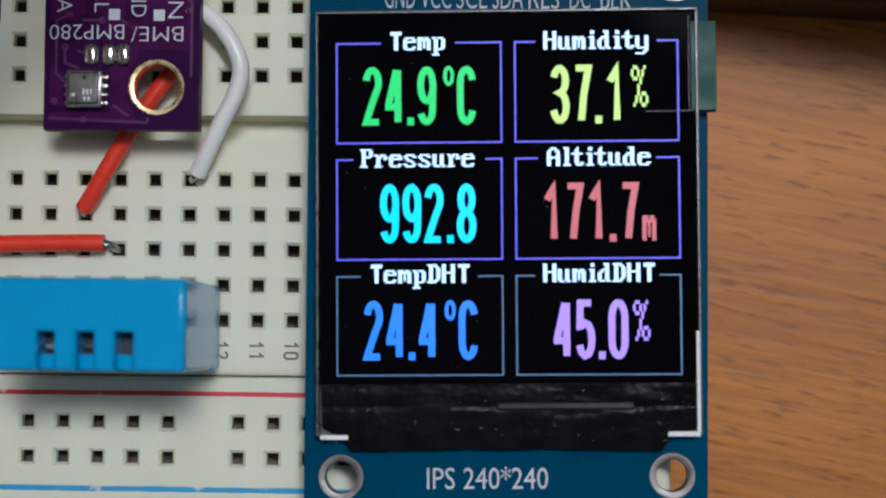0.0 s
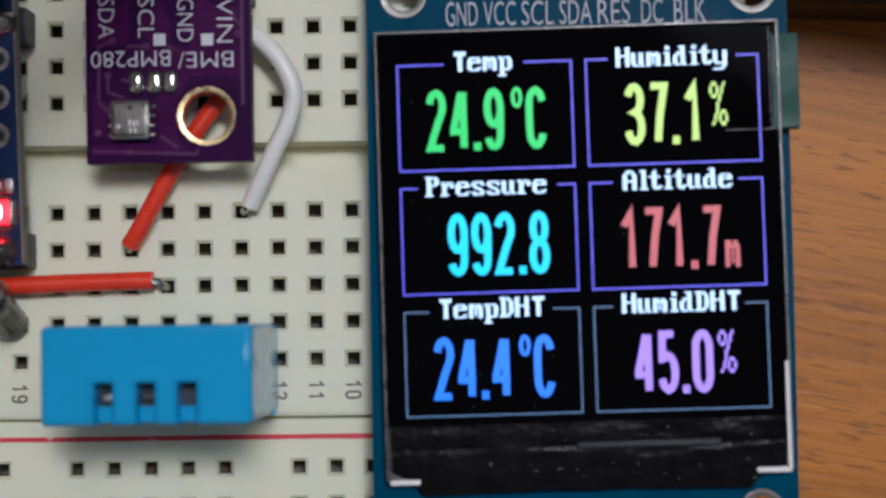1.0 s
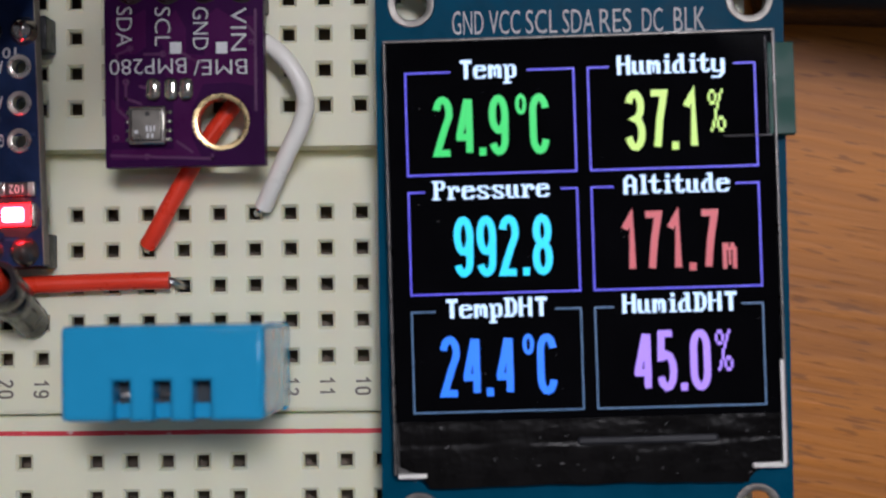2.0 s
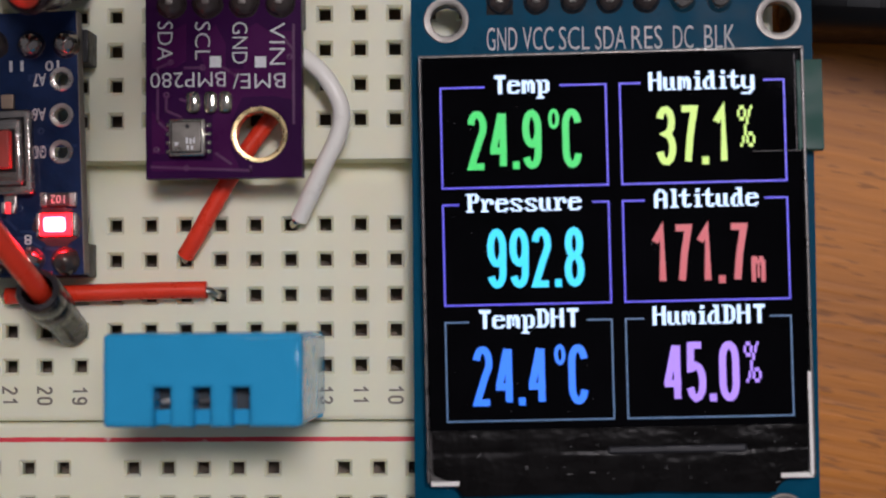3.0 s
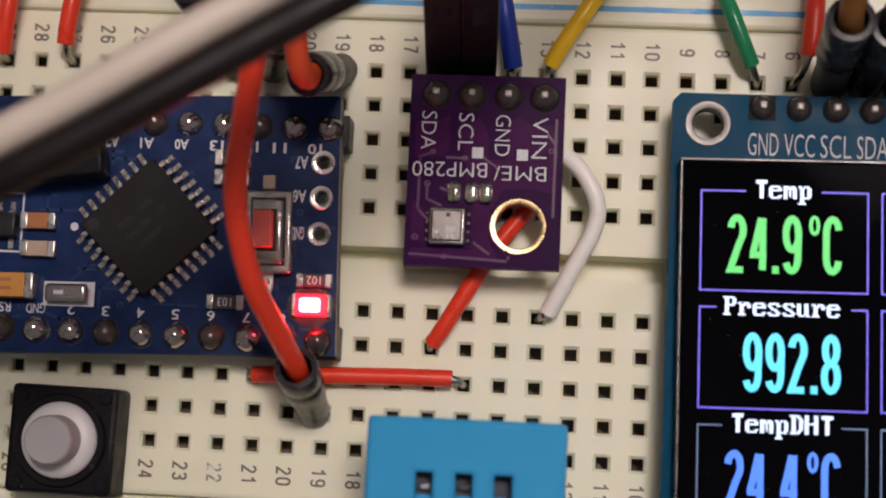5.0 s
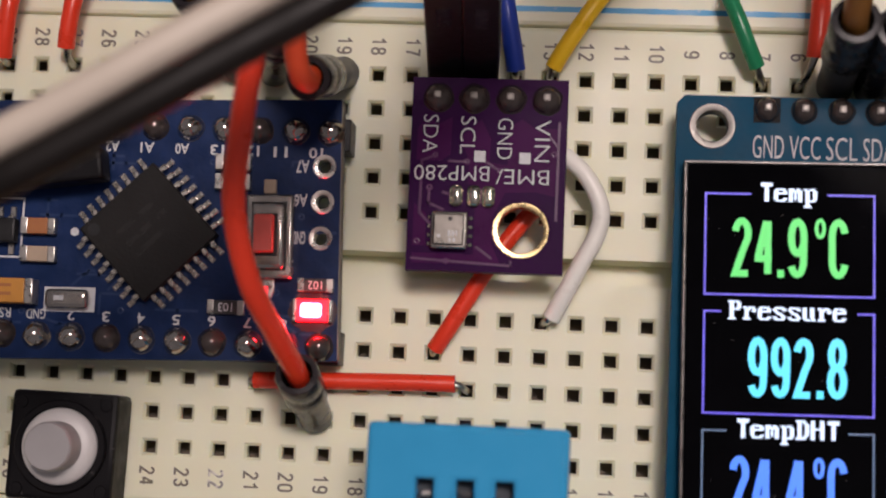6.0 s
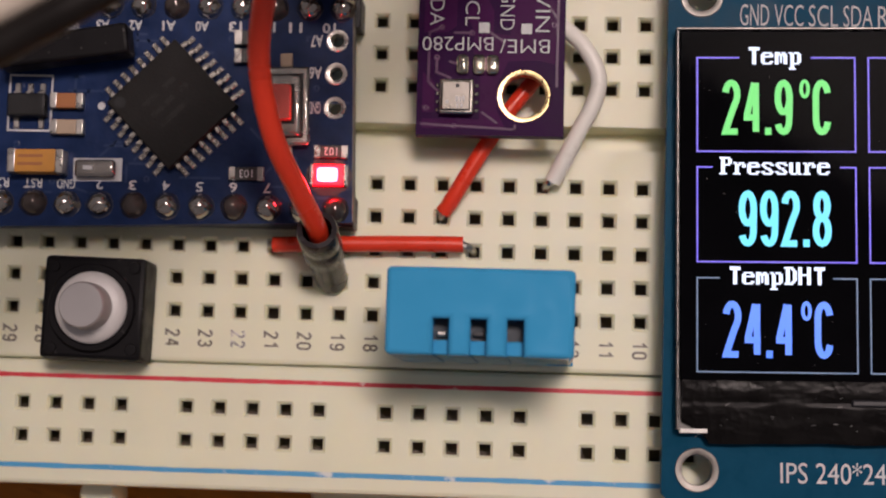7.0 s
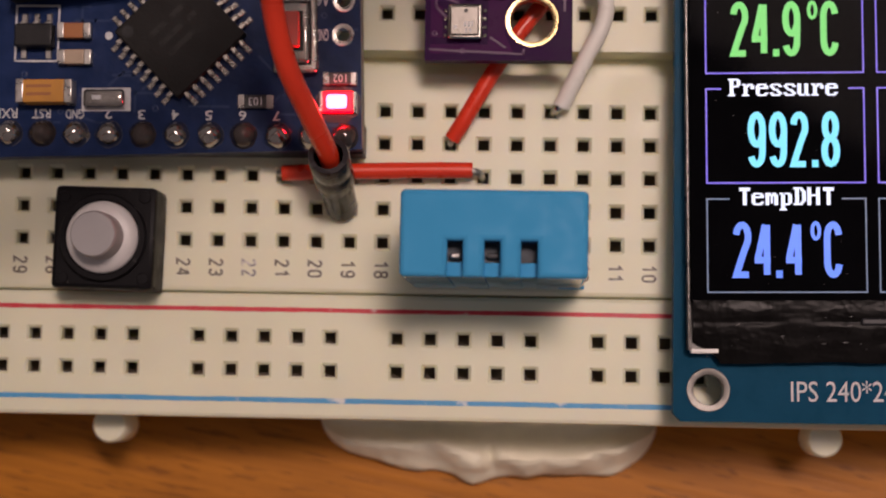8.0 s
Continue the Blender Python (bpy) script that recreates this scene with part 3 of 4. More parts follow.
frame_bm = join(rbox(-13.15, -12.95, -15.6, 13.55, 4.1, 5.5, 0.06), rbox(13.0, 13.2, -15.6, 13.55, 4.1, 5.6, 0.06),
                rbox(-13.15, 13.2, 13.52, 13.72, 4.1, 5.6, 0.06), rbox(-13.0, 13.1, -15.6, 13.6, 4.1, 4.8, 0.1))
panel = panel_part("panel_frame", frame_bm, BEZEL, display, "pearl grey panel frame")
panel_part("corner_tab", rbox(-12.9, -10.95, -15.84, -15.52, 4.1, 5.45, 0.06), WHITE_TAB, panel, "white plastic corner")
panel_part("corner_tab", join(rbox(10.85, 13.1, -15.68, -15.34, 4.1, 5.45, 0.06), rbox(12.82, 13.12, -15.5, -8.5, 4.2, 5.6, 0.06)), WHITE_TAB, panel, "white plastic corner")
screen = panel_part("screen_glass", rbox(-12.9, 12.95, -12.1, 13.47, 4.75, 5.5, 0.10), GLASS, display, "black glossy glass")


def flex():
    bm = bmesh.new()
    nx, ny = 230, 46
    grid = []
    for i in range(nx + 1):
        row = []
        u = i / nx
        for j in range(ny + 1):
            v = j / ny
            low = -16.75 + 0.25 * math.sin(u * 2.6 + 0.4) + 0.12 * noise.noise((u * 9, 0, 3))
            if u < 0.075:
                low += 1.6 * (1 - u / 0.075) ** 0.6
            if u > 0.915:
                low += 1.5 * ((u - 0.915) / 0.085) ** 0.5
            x = -12.75 + 25.5 * u
            y = -12.05 + (low + 12.05) * v
            z = 5.62 - 0.55 * v * v + 0.06 * noise.noise((x * 0.35, y * 1.2, 1)) + 0.014 * noise.noise((x * 1.6, y * 3.6, 4))
            # folds in the film: sharp ridges that run mostly along it, crossed by a few short ones
            fold = 1 - abs(noise.noise((x * 0.45, y * 1.9, 11))) * 5
            cross = 1 - abs(noise.noise((x * 1.5 + 3, y * 0.9, 17))) * 6
            wild = 0.35 + max(noise.noise((x * 0.22, y * 0.3, 23)) * 1.6, 0)
            z += wild * (0.018 * max(fold, 0) + 0.03 * max(cross, 0))
            z -= 0.16 * math.exp(-((y + 13.6) / 0.22) ** 2) * (0.4 + noise.noise((x * 0.3, 0, 8)))
            row.append(bm.verts.new((x, y, z)))
        grid.append(row)
    for i in range(nx):
        for j in range(ny):
            bm.faces.new((grid[i][j], grid[i][j + 1], grid[i + 1][j + 1], grid[i + 1][j]))
    got = bmesh.ops.extrude_face_region(bm, geom=bm.faces[:])
    for g in got["geom"]:
        if isinstance(g, bmesh.types.BMVert):
            g.co.z = 4.2
    bmesh.ops.recalc_face_normals(bm, faces=bm.faces[:])
    return bm


flex_part = panel_part("flex_cable_tape", flex(), FLEX, display, "wrinkled black tape over the ribbon cable")
# the sheen on the tape's right half, put in as a greyer strip
panel_part("sheen_strip", rbox(-0.8, 8.6, -13.85, -13.3, 5.3, 5.66, 0.16, 3), SHEEN, flex_part, "smooth grey strip standing in for the tape's sheen")
# pale stretched specks painted on the tape as glints of its scratches
specks = bmesh.new()
rng = random.Random(5)
for _ in range(46):
    x, y, r = rng.uniform(-12.2, 12.4), rng.choice((-12.5, -13.5, -14.9, -15.8)) + rng.gauss(0, 0.3), rng.choice((0.02, 0.025, 0.03, 0.04))
    bmesh.ops.create_icosphere(specks, subdivisions=1, radius=r, matrix=Matrix.Translation((x, y, 5.68 - 0.55 * ((-12.05 - y) / 4.6) ** 2)) @ Matrix.Rotation(rng.gauss(0, 0.3), 4, "Z") @ Matrix.Diagonal((rng.choice((1.0, 1.5, 2.5, 6)), 0.8, 0.5, 1)))
tagged(panel_part("dust_and_glints", specks, DUST_GLINT, flex_part), kind="stuff")
# real dust on the glass
specks = bmesh.new()
for _ in range(60):
    x, y = rng.uniform(-12.4, 12.5), rng.uniform(-11.8, 13.1)
    bmesh.ops.create_icosphere(specks, subdivisions=1, radius=rng.choice((0.015, 0.02, 0.03)), matrix=Matrix.Translation((x, y, 5.51)) @ Matrix.Diagonal((rng.uniform(1, 2.2), 1, 0.4, 1)))
tagged(panel_part("dust_and_glints", specks, DUST_GLINT, screen), kind="stuff")
panel_part("pull_tab", join(rbox(12.7, 14.45, 6.6, 12.75, 5.42, 5.52, 0.03, 1), rbox(13.25, 14.45, 6.5, 12.7, 5.0, 5.12, 0.03, 1)), GREEN_TAPE, display, "green pull tab of the protective film")

panel_part("film_edge", join(rbox(9.6, 12.95, 6.53, 6.59, 5.49, 5.525, 0.01, 1), rbox(12.55, 12.60, 6.6, 13.2, 5.49, 5.52, 0.01, 1)), FILM_EDGE, display, "edge of the clear protective film")

# lit pixels: a bitmap alphabet, one byte a row from the top
SMALL = {
    "T": "7e7e1818181818181818", "e": "0000007cc6fec0c0c67c", "m": "000000ecfed6d6d6d6c6",
    "p": "000000dc66666666667c6060f0", "H": "c6c6c6c6fec6c6c6c6c6", "u": "000000cccccccccccc76",
    "i": "1818003818181818183c", "d": "1c0c0c3c6ccccccccc76", "t": "103030fc30303030361c",
    "y": "000000c6c6c6c6c6c67e060cf8", "P": "fc6666667c60606060f0", "r": "000000dc7666606060f0",
    "s": "0000007cc660380cc67c", "A": "386cc6c6c6fec6c6c6c6", "l": "3818181818181818183c", "D": "f86c6666666666666cf8",
}
TALL = {"%": "6294946808101016292946", "m": "ecfed6d6d6d6c6"}
LIT = {"title": glow("white_pixels", (0.72, 0.88, 1.0), 1.25), "violet": glow("violet_pixels", (0.13, 0.10, 0.86), 1.0), "slate": glow("slate_pixels", (0.085, 0.17, 0.28), 1.0),
       "green": glow("green_pixels", (0.020, 0.62, 0.075), 1.15), "lime": glow("lime_pixels", (0.68, 0.92, 0.12), 1.0), "cyan": glow("cyan_pixels", (0.035, 0.76, 0.98), 1.1),
       "coral": glow("coral_pixels", (0.62, 0.085, 0.085), 1.0), "blue": glow("blue_pixels", (0.022, 0.215, 1.0), 1.12), "lilac": glow("lilac_pixels", (0.52, 0.27, 0.98), 1.0)}
SCREEN_Z = 5.515


def pixel_rows(bm, code, x, y, w, h, fill=1.0):
    """Draws the set bits of a glyph with pixels of w by h, from the top left."""
    for r in range(len(code) // 2):
        bits = int(code[2 * r:2 * r + 2], 16)
        c = 0
        while c < 8:
            if bits & (128 >> c):
                e = c
                while e < 8 and bits & (128 >> e):
                    e += 1
                g = 0.10 * w
                q = [(x + c * w - g, y - (r + fill) * h), (x + e * w + g, y - (r + fill) * h), (x + e * w + g, y - r * h), (x + c * w - g, y - r * h)]
                bm.faces.new([bm.verts.new((a, b, SCREEN_Z)) for a, b in q])
                c = e
            else:
                c += 1


def title(words, x, y):
    bm = bmesh.new()
    for ch in words:
        thin = {"i": 0.72, "l": 0.72, "t": 0.88}.get(ch, 1.0)
        pixel_rows(bm, SMALL[ch], x - (1 - thin) * 0.5, y, 0.125, 0.129)
        x += thin
    panel_part("title_text", bm, LIT["title"], screen, "white title text " + words, False)


def value(words, x, y, color, tail=None):
    """A row of tall digits; y is their top."""
    bm = bmesh.new()
    height, width = 4.08, 0.47
    y -= 0.06
    for ch in words:
        if ch == ".":
            stroke(bm, [(x + 0.26, y - height), (x + 0.26, y - height + 0.28), (x + 0.26, y - height + 0.54)], 0.46, SCREEN_Z)
            x += 0.70
        elif ch == "o":
            stroke_glyph(bm, ch, x + 0.28, y - 1.38, 0.76, 1.40, 0.25, SCREEN_Z)
            x += 1.19
        else:
            stroke_glyph(bm, ch, x, y - height, 1.36, height, width, SCREEN_Z)
            x += 1.53
    if tail:
        ch, tx, ty, tw, th = tail
        code = TALL[ch]
        pixel_rows(bm, code, tx, ty, tw / 7, th / (len(code) // 2))
    panel_part("value_text", bm, LIT[color], screen, "lit value text " + words.replace("o", " degrees "), False)


def readout(x0, x1, y_top, y_low, gap0, gap1, color, line=0.115):
    bm = bmesh.new()
    bars = [(x0, x0 + line, y_low, y_top), (x1 - line, x1, y_low, y_top), (x0 + line, x1 - line, y_low, y_low + line),
            (x0 + line, gap0, y_top - line, y_top), (gap1, x1 - line, y_top - line, y_top)]
    for a, b, c, d in bars:
        bm.faces.new([bm.verts.new(v) for v in ((a, c, SCREEN_Z), (b, c, SCREEN_Z), (b, d, SCREEN_Z), (a, d, SCREEN_Z))])
    panel_part("readout_frame", bm, LIT[color], screen, "lit " + color + " outline", False)


readout(-11.72, -0.26, 11.50, 4.47, -8.62, -3.46, "violet")
readout(0.59, 11.88, 11.50, 4.47, 2.06, 10.42, "violet")
readout(-11.72, -0.26, 3.43, -3.58, -10.55, -1.42, "violet")
readout(0.59, 11.88, 3.43, -3.58, 2.15, 10.28, "violet")
readout(-11.72, -0.26, -4.64, -11.50, -10.05, -2.00, "slate", 0.10)
readout(0.59, 11.88, -4.64, -11.50, 1.90, 10.42, "slate", 0.10)
title("Temp", -8.05, 12.24)
title("Humidity", 2.62, 12.18)
title("Pressure", -10.06, 4.12)
title("Altitude", 2.80, 4.12)
title("TempDHT", -9.46, -3.86)
title("HumidDHT", 2.48, -3.86)
value("24.9oC", -9.88, 9.88, "green")
value("37.1", 3.05, 9.88, "lime", ("%", 8.62, 9.72, 1.0, 2.85))
value("992.8", -8.72, 1.74, "cyan")
value("171.7", 2.42, 1.74, "coral", ("m", 9.28, -0.62, 0.92, 1.72))
value("24.4oC", -9.86, -6.28, "blue")
value("45.0", 3.12, -6.28, "lilac", ("%", 8.58, -6.42, 1.0, 2.75))


# ---------------------------------------------------------------- pressure sensor board
sensor = thing("pressure_sensor_board", "small purple sensor board with a gold-rimmed hole", "sensor board", 1.1, 6, 0)
SZ = 5.0
sensor_pcb = part("circuit_board", sheet(turned_rect(-4.34, 6.56, -0.80, 12.84, 0.3), [(3.60, 2.20, 1.62)], SZ - 1.2, SZ), PCB_PURPLE, sensor, "", False)
part("mounting_ring", ring(3.60, 2.20, SZ, 1.60, 1.98, 0.06), GOLD, sensor_pcb, "gold mounting ring")
for f, x in enumerate((-2.54, 0.0, 2.54, 5.08)):
    joint = part("solder_pin", blob(x, 11.38, SZ, 0.98, 1.0, f + 20), DARK_SOLDER, sensor, "flux-stained solder joint")
    part("pin_tip", pin_tip(x, 11.42, SZ + 0.4, SZ + 1.12), PIN_END, joint)
    part("pin", rbox(x - 0.3, x + 0.3, 11.1, 11.7, -2.6, SZ - 1.2, 0.05, 1), GOLD, sensor)
part("pin_header", rbox(-3.8, 6.3, 10.2, 12.6, 0.1, 2.5, 0.15), BLACK, sensor)
for word, x, y0, y1 in (("SDA", -2.98, 10.15, 7.45), ("SCL", -0.35, 10.1, 7.45), ("GND", 2.25, 10.05, 7.15), ("VIN", 4.85, 9.98, 7.05)):
    lettering("pin_name", word, sensor, SILK, x, (y0 + y1) / 2, SZ + 0.02, y0 - y1, 1.06, -90, -0.012)
lettering("board_name", "BME/", sensor, SILK, 3.58, 5.94, SZ + 0.02, 3.65, 1.04, 180.5, -0.012)
lettering("board_name", "BMP280", sensor, SILK, -1.38, 6.06, SZ + 0.02, 5.25, 1.04, 180.5, -0.012)
for x, y in ((0.54, 7.30), (3.69, 7.26)):
    part("option_box", cbox(x, y, 0.78, 0.78, SZ, SZ + 0.02, 0), SILK, sensor_pcb, "", False)
for x in (-0.97, 0.26, 1.27):
    part("solder_bridge", cbox(x, 4.46, 0.92, 1.48, SZ - 0.02, SZ + 0.40, 0.36, 5), SOLDER, sensor_pcb)
can = part("sensor_can", cbox(-1.32, 1.97, 2.55, 2.62, SZ, SZ + 0.80, 0.16, 3), STEEL, sensor, "square steel sensor can")
# same steel as the can, its dark overhead reflection put into the colour
part("lid", cbox(-1.35, 1.99, 2.16, 2.22, SZ + 0.74, SZ + 0.95, 0.12, 3), LID_REFLECT, can, "flat steel lid, coloured dark as its reflection")
part("vent_hole", lathe([(0, 0), (0.15, 0), (0.15, 0.02), (0, 0.02)], 14, at=(-1.25, 2.72, SZ + 0.95)), BLACK, can)
for x, y, w, h in ((-2.0, 1.50, 0.22, 0.22), (-1.28, 1.72, 0.16, 0.42), (-1.02, 1.70, 0.14, 0.40), (-0.78, 1.74, 0.12, 0.38), (-1.22, 1.24, 0.14, 0.30), (-0.92, 1.24, 0.16, 0.28)):
    part("marking", cbox(x, y, w, h, SZ + 0.95, SZ + 0.962, 0), SILK, can, "", False)
for k in range(4):
    part("solder_pad", cbox(0.12, 1.04 + 0.62 * k, 0.30, 0.28, SZ - 0.02, SZ + 0.12, 0.07, 2), SOLDER, can)
    part("solder_pad", cbox(-2.78, 1.04 + 0.62 * k, 0.20, 0.28, SZ - 0.02, SZ + 0.10, 0.06, 2), SOLDER, can)


POURS = ([(0.55, 9.9), (1.25, 8.6), (1.25, 6.9), (2.5, 6.75), (2.5, 9.4), (3.4, 10.0), (4.3, 9.4), (5.9, 9.4), (5.9, 4.6), (4.6, 4.9), (2.4, 4.8), (1.6, 3.0), (1.6, 1.2), (2.3, -0.3), (-3.9, -0.3), (-3.9, 0.4), (0.35, 0.4), (0.35, 5.3), (-0.2, 5.3), (-0.2, 7.0), (-0.9, 8.6)],
         [(-3.1, 10.0), (-2.5, 9.5), (-1.5, 10.0), (-1.5, 7.4), (-2.2, 6.9), (-3.9, 6.9), (-3.9, 9.2)], [(-3.9, 0.9), (-3.0, 0.9), (-3.0, 3.1), (-3.9, 3.9)])
for pour in POURS:
    part("copper_pour", sheet(pour, [], SZ - 0.02, SZ + 0.006), PURPLE_POUR, sensor_pcb, "", False)


def trace(parent, points, width, z, material):
    bm = bmesh.new()
    line = [Vector((*p, 0)) for p in points]
    for a, b in zip(line, line[1:]):
        d = (b - a).normalized()
        s = Vector((-d.y, d.x, 0)) * width / 2
        e = d * width / 2
        bm.faces.new([bm.verts.new((c.x, c.y, z)) for c in (a - s - e, b - s + e, b + s + e, a + s - e)])
    part("trace", bm, material, parent, "", False)


for pts in (((-2.54, 7.3), (-3.5, 6.9), (-3.5, 3.2), (-2.7, 2.4)), ((-1.6, 6.9), (-0.4, 6.9)), ((-2.9, 4.9), (-2.9, 3.9), (-1.9, 3.5)), ((-1.9, 4.7), (-1.3, 4.5)),
            ((0.9, 7.0), (2.0, 6.3)), ((6.0, 9.8), (6.0, 3.0)), ((-3.9, 0.0), (3.0, -0.3), (3.0, 0.0)), ((0.6, 0.9), (1.6, 0.2)), ((5.4, 8.8), (5.9, 8.2))):
    trace(sensor_pcb, pts, 0.18, SZ + 0.012, PURPLE_TRACE)
for x, y in ((-2.6, 7.3), (-0.35, 6.9), (2.05, 6.3), (-2.9, 5.0), (-1.5, -0.1), (1.75, 2.0), (5.7, 7.6), (-3.6, 1.2)):
    part("via", ring(x, y, SZ, 0.10, 0.24, 0.02), PURPLE_TRACE, sensor_pcb)


# ---------------------------------------------------------------- microcontroller board
mcu = thing("microcontroller_board", "navy blue microcontroller board with a glowing red indicator", "circuit board", -25.5, 1, 0)
MZ = 4.1
PIN_X = [-10.16 - P * k for k in range(12)]
RINGS = [(-10.50, 6.34), (-10.50, 3.80), (-10.52, 1.22)]
MCU_OUT = turned_rect(-42.2, -9.18, -7.95, 10.65, 1.9)
mcu_pcb = part("circuit_board", sheet(MCU_OUT, [(x, y, 0.50) for x, y in RINGS], MZ - 1.4, MZ), PCB_NAVY, mcu, "", False)
part("cut_edge", sheet([(MCU_OUT[1][0] + 0.005, MCU_OUT[1][1] + 0.1), (MCU_OUT[1][0] + 0.07, MCU_OUT[1][1] + 0.1), (MCU_OUT[2][0] + 0.07, MCU_OUT[2][1] - 0.1), (MCU_OUT[2][0] + 0.005, MCU_OUT[2][1] - 0.1)], [], MZ - 1.35, MZ + 0.01), FIBRE, mcu_pcb, "pale cut fibreglass edge", False)
for x, y in RINGS:
    part("plated_hole", ring(x, y, MZ, 0.49, 0.86, 0.05), TIN, mcu_pcb)
for k, x in enumerate(PIN_X):
    for y in (8.89, -6.35):
        s = SOLDER if (k + (y > 0)) % 3 else DARK_SOLDER
        b = blob(x, y - 0.1, MZ, 0.92 if y > 0 else 0.95, 1.05, k * 2 + (y > 0))
        part("solder_pin", b, s, mcu)
        part("pin", rbox(x - 0.3, x + 0.3, y - 0.3, y + 0.3, -2.6, MZ - 1.3, 0.05, 1), GOLD, mcu)
for y in (8.89, -6.35):
    part("pin_header", rbox(PIN_X[-1] - 1.2, PIN_X[0] + 1.2, y - 1.2, y + 1.2, 0.05, MZ - 1.4, 0.12), BLACK, mcu)
for k, word in enumerate(("9", "8", "7", "6", "5", "4", "3", "2", "GND", "RST", "RXI", "TXO")):
    lettering("pin_name", word, mcu, SILK, PIN_X[k] - 0.12, -4.95, MZ + 0.02, 0.56 if len(word) == 1 else 1.4, 0.72, 181, 0.01)
for k, word in enumerate(("10", "11", "12", "13", "A0", "A1", "A2", "A3", "VCC", "RST", "GND", "RAW")):
    lettering("pin_name", word, mcu, SILK, PIN_X[k] - (1.0 if k < 2 else 0.5), 7.28, MZ + 0.02, 1.0 if len(word) == 2 else 1.4, 0.76, 181, 0.02)
for word, y in (("A7", 6.3), ("A6", 3.85), ("GND", 1.2)):
    lettering("pin_name", word, mcu, SILK, -12.05, y, MZ + 0.02, 0.95, 0.92, 182, 0.02)

CHIP_AT = Matrix.Translation((-22.64, 1.12, MZ)) @ Matrix.Rotation(radians(45), 4, "Z")
bm = rbox(-3.5, 3.5, -3.5, 3.5, 0.10, 1.08, 0.12, 2)
bm.transform(CHIP_AT)
chip = part("processor_chip", bm, CHIP, mcu, "matt black square chip set cornerwise")
bm = lathe([(0, 0), (0.42, 0), (0.46, 0.015), (0, 0.012)], 18, at=(-2.75, 2.75, 1.075))
bm.transform(CHIP_AT)
part("index_dimple", bm, BLACK, chip)
for x, y, w in ((-1.0, 1.3, 1.5), (0.9, 1.3, 1.2), (-0.6, 0.3, 2.2), (1.5, 0.3, 0.8), (-0.4, -0.7, 2.6)):
    bm = rbox(x - w / 2, x + w / 2, y - 0.2, y + 0.2, 1.07, 1.084, 0)
    bm.transform(CHIP_AT)
    part("marking", bm, CHIP_PRINT, chip, "worn unreadable print", False)
leg_bm = join(rbox(3.45, 3.95, -0.21, 0.21, 0.46, 0.64, 0.06, 2), rbox(3.80, 4.02, -0.2, 0.2, 0.06, 0.60, 0.05, 1), rbox(3.9, 4.62, -0.21, 0.21, 0.0, 0.22, 0.07, 2))
leg_bm.transform(Matrix.Scale(U, 4))
leg_me = bpy.data.meshes.new("pin")
leg_bm.to_mesh(leg_me)
leg_bm.free()
finish(leg_me, LEG, False)
for side in range(4):
    for k in range(8):
        ob = new("pin", leg_me)
        ob.parent = chip
        m = CHIP_AT @ Matrix.Rotation(radians(90 * side), 4, "Z") @ Matrix.Translation((0, (k - 3.5) * 0.80, 0))
        ob.matrix_basis = Matrix.LocRotScale(m.to_translation() * U, m.to_quaternion(), None)
part("index_dot", lathe([(0, 0), (0.30, 0), (0.30, 0.02), (0, 0.02)], 18, at=(-28.22, 1.02, MZ)), SILK, mcu_pcb)

reset = part("reset_button", cbox(-13.98, 1.12, 3.35, 5.95, MZ + 0.15, MZ + 1.05, 0.22, 3, 2), STEEL, mcu, "steel-cased push button")
part("groove", cbox(-13.99, 1.12, 2.5, 4.85, MZ + 0.9, MZ + 1.07, 0.02, 1, 2), BLACK, reset)
part("raised_rim", cbox(-14.0, 1.12, 2.36, 4.7, MZ + 1.0, MZ + 1.55, 0.3, 3, 2), STEEL, reset)
part("plunger_well", cbox(-14.1, 1.16, 1.62, 3.0, MZ + 1.5, MZ + 1.58, 0.02, 1, 2), BLACK, reset)
part("plunger", cbox(-14.18, 1.2, 1.35, 2.65, MZ + 1.5, MZ + 2.35, 0.12, 2, 2), RED_KEY, reset, "salmon red plunger")
for x, y in ((-14.25, 4.75), (-14.0, -2.35)):
    part("solder_tab", cbox(x, y, 0.9, 1.0, MZ, MZ + 0.35, 0.08, 2, 2), CERAMIC if y > 0 else TIN, reset)


def chip_part(name, label, x, y, w, h, z, body, end=TIN, ends=0.45, mark=""):
    """A two-ended surface part: body with metal caps."""
    b = part(name, cbox(x, y, w - 2 * ends, h, MZ + 0.03, MZ + z, 0.07, 2, 1), body, mcu, label)
    for s in (-1, 1):
        part("metal_end", cbox(x + s * (w / 2 - ends / 2), y, ends + 0.04, h * 1.04, MZ, MZ + z * 0.98, 0.07, 2, 1), end, b)
    if mark:
        lettering("marking", mark, b, SILK, x, y, MZ + z + 0.012, min(w - 2 * ends, 0.36 * len(mark)) * 0.92, h * 0.62, 181)
    return b


chip_part("resistor", "black chip resistor marked 102", -10.62, -2.15, 2.5, 0.95, 0.48, RESIST, mark="102")
chip_part("resistor", "black chip resistor marked 103", -16.9, -3.95, 2.6, 1.0, 0.48, RESIST, mark="103")
# the indicator's body is widened and glows, painting in the die's halo
led = chip_part("power_indicator", "glowing red indicator", -10.72, -3.92, 2.7, 1.55, 0.62, LED_HALO, ends=0.22)
part("light_die", cbox(-10.78, -3.92, 1.5, 1.02, MZ + 0.3, MZ + 0.95, 0.2, 2, 1), LED_RED, led, "glaring red light")
# flux-coloured patch added under the indicator so that its red halo shows
flux = bmesh.new()
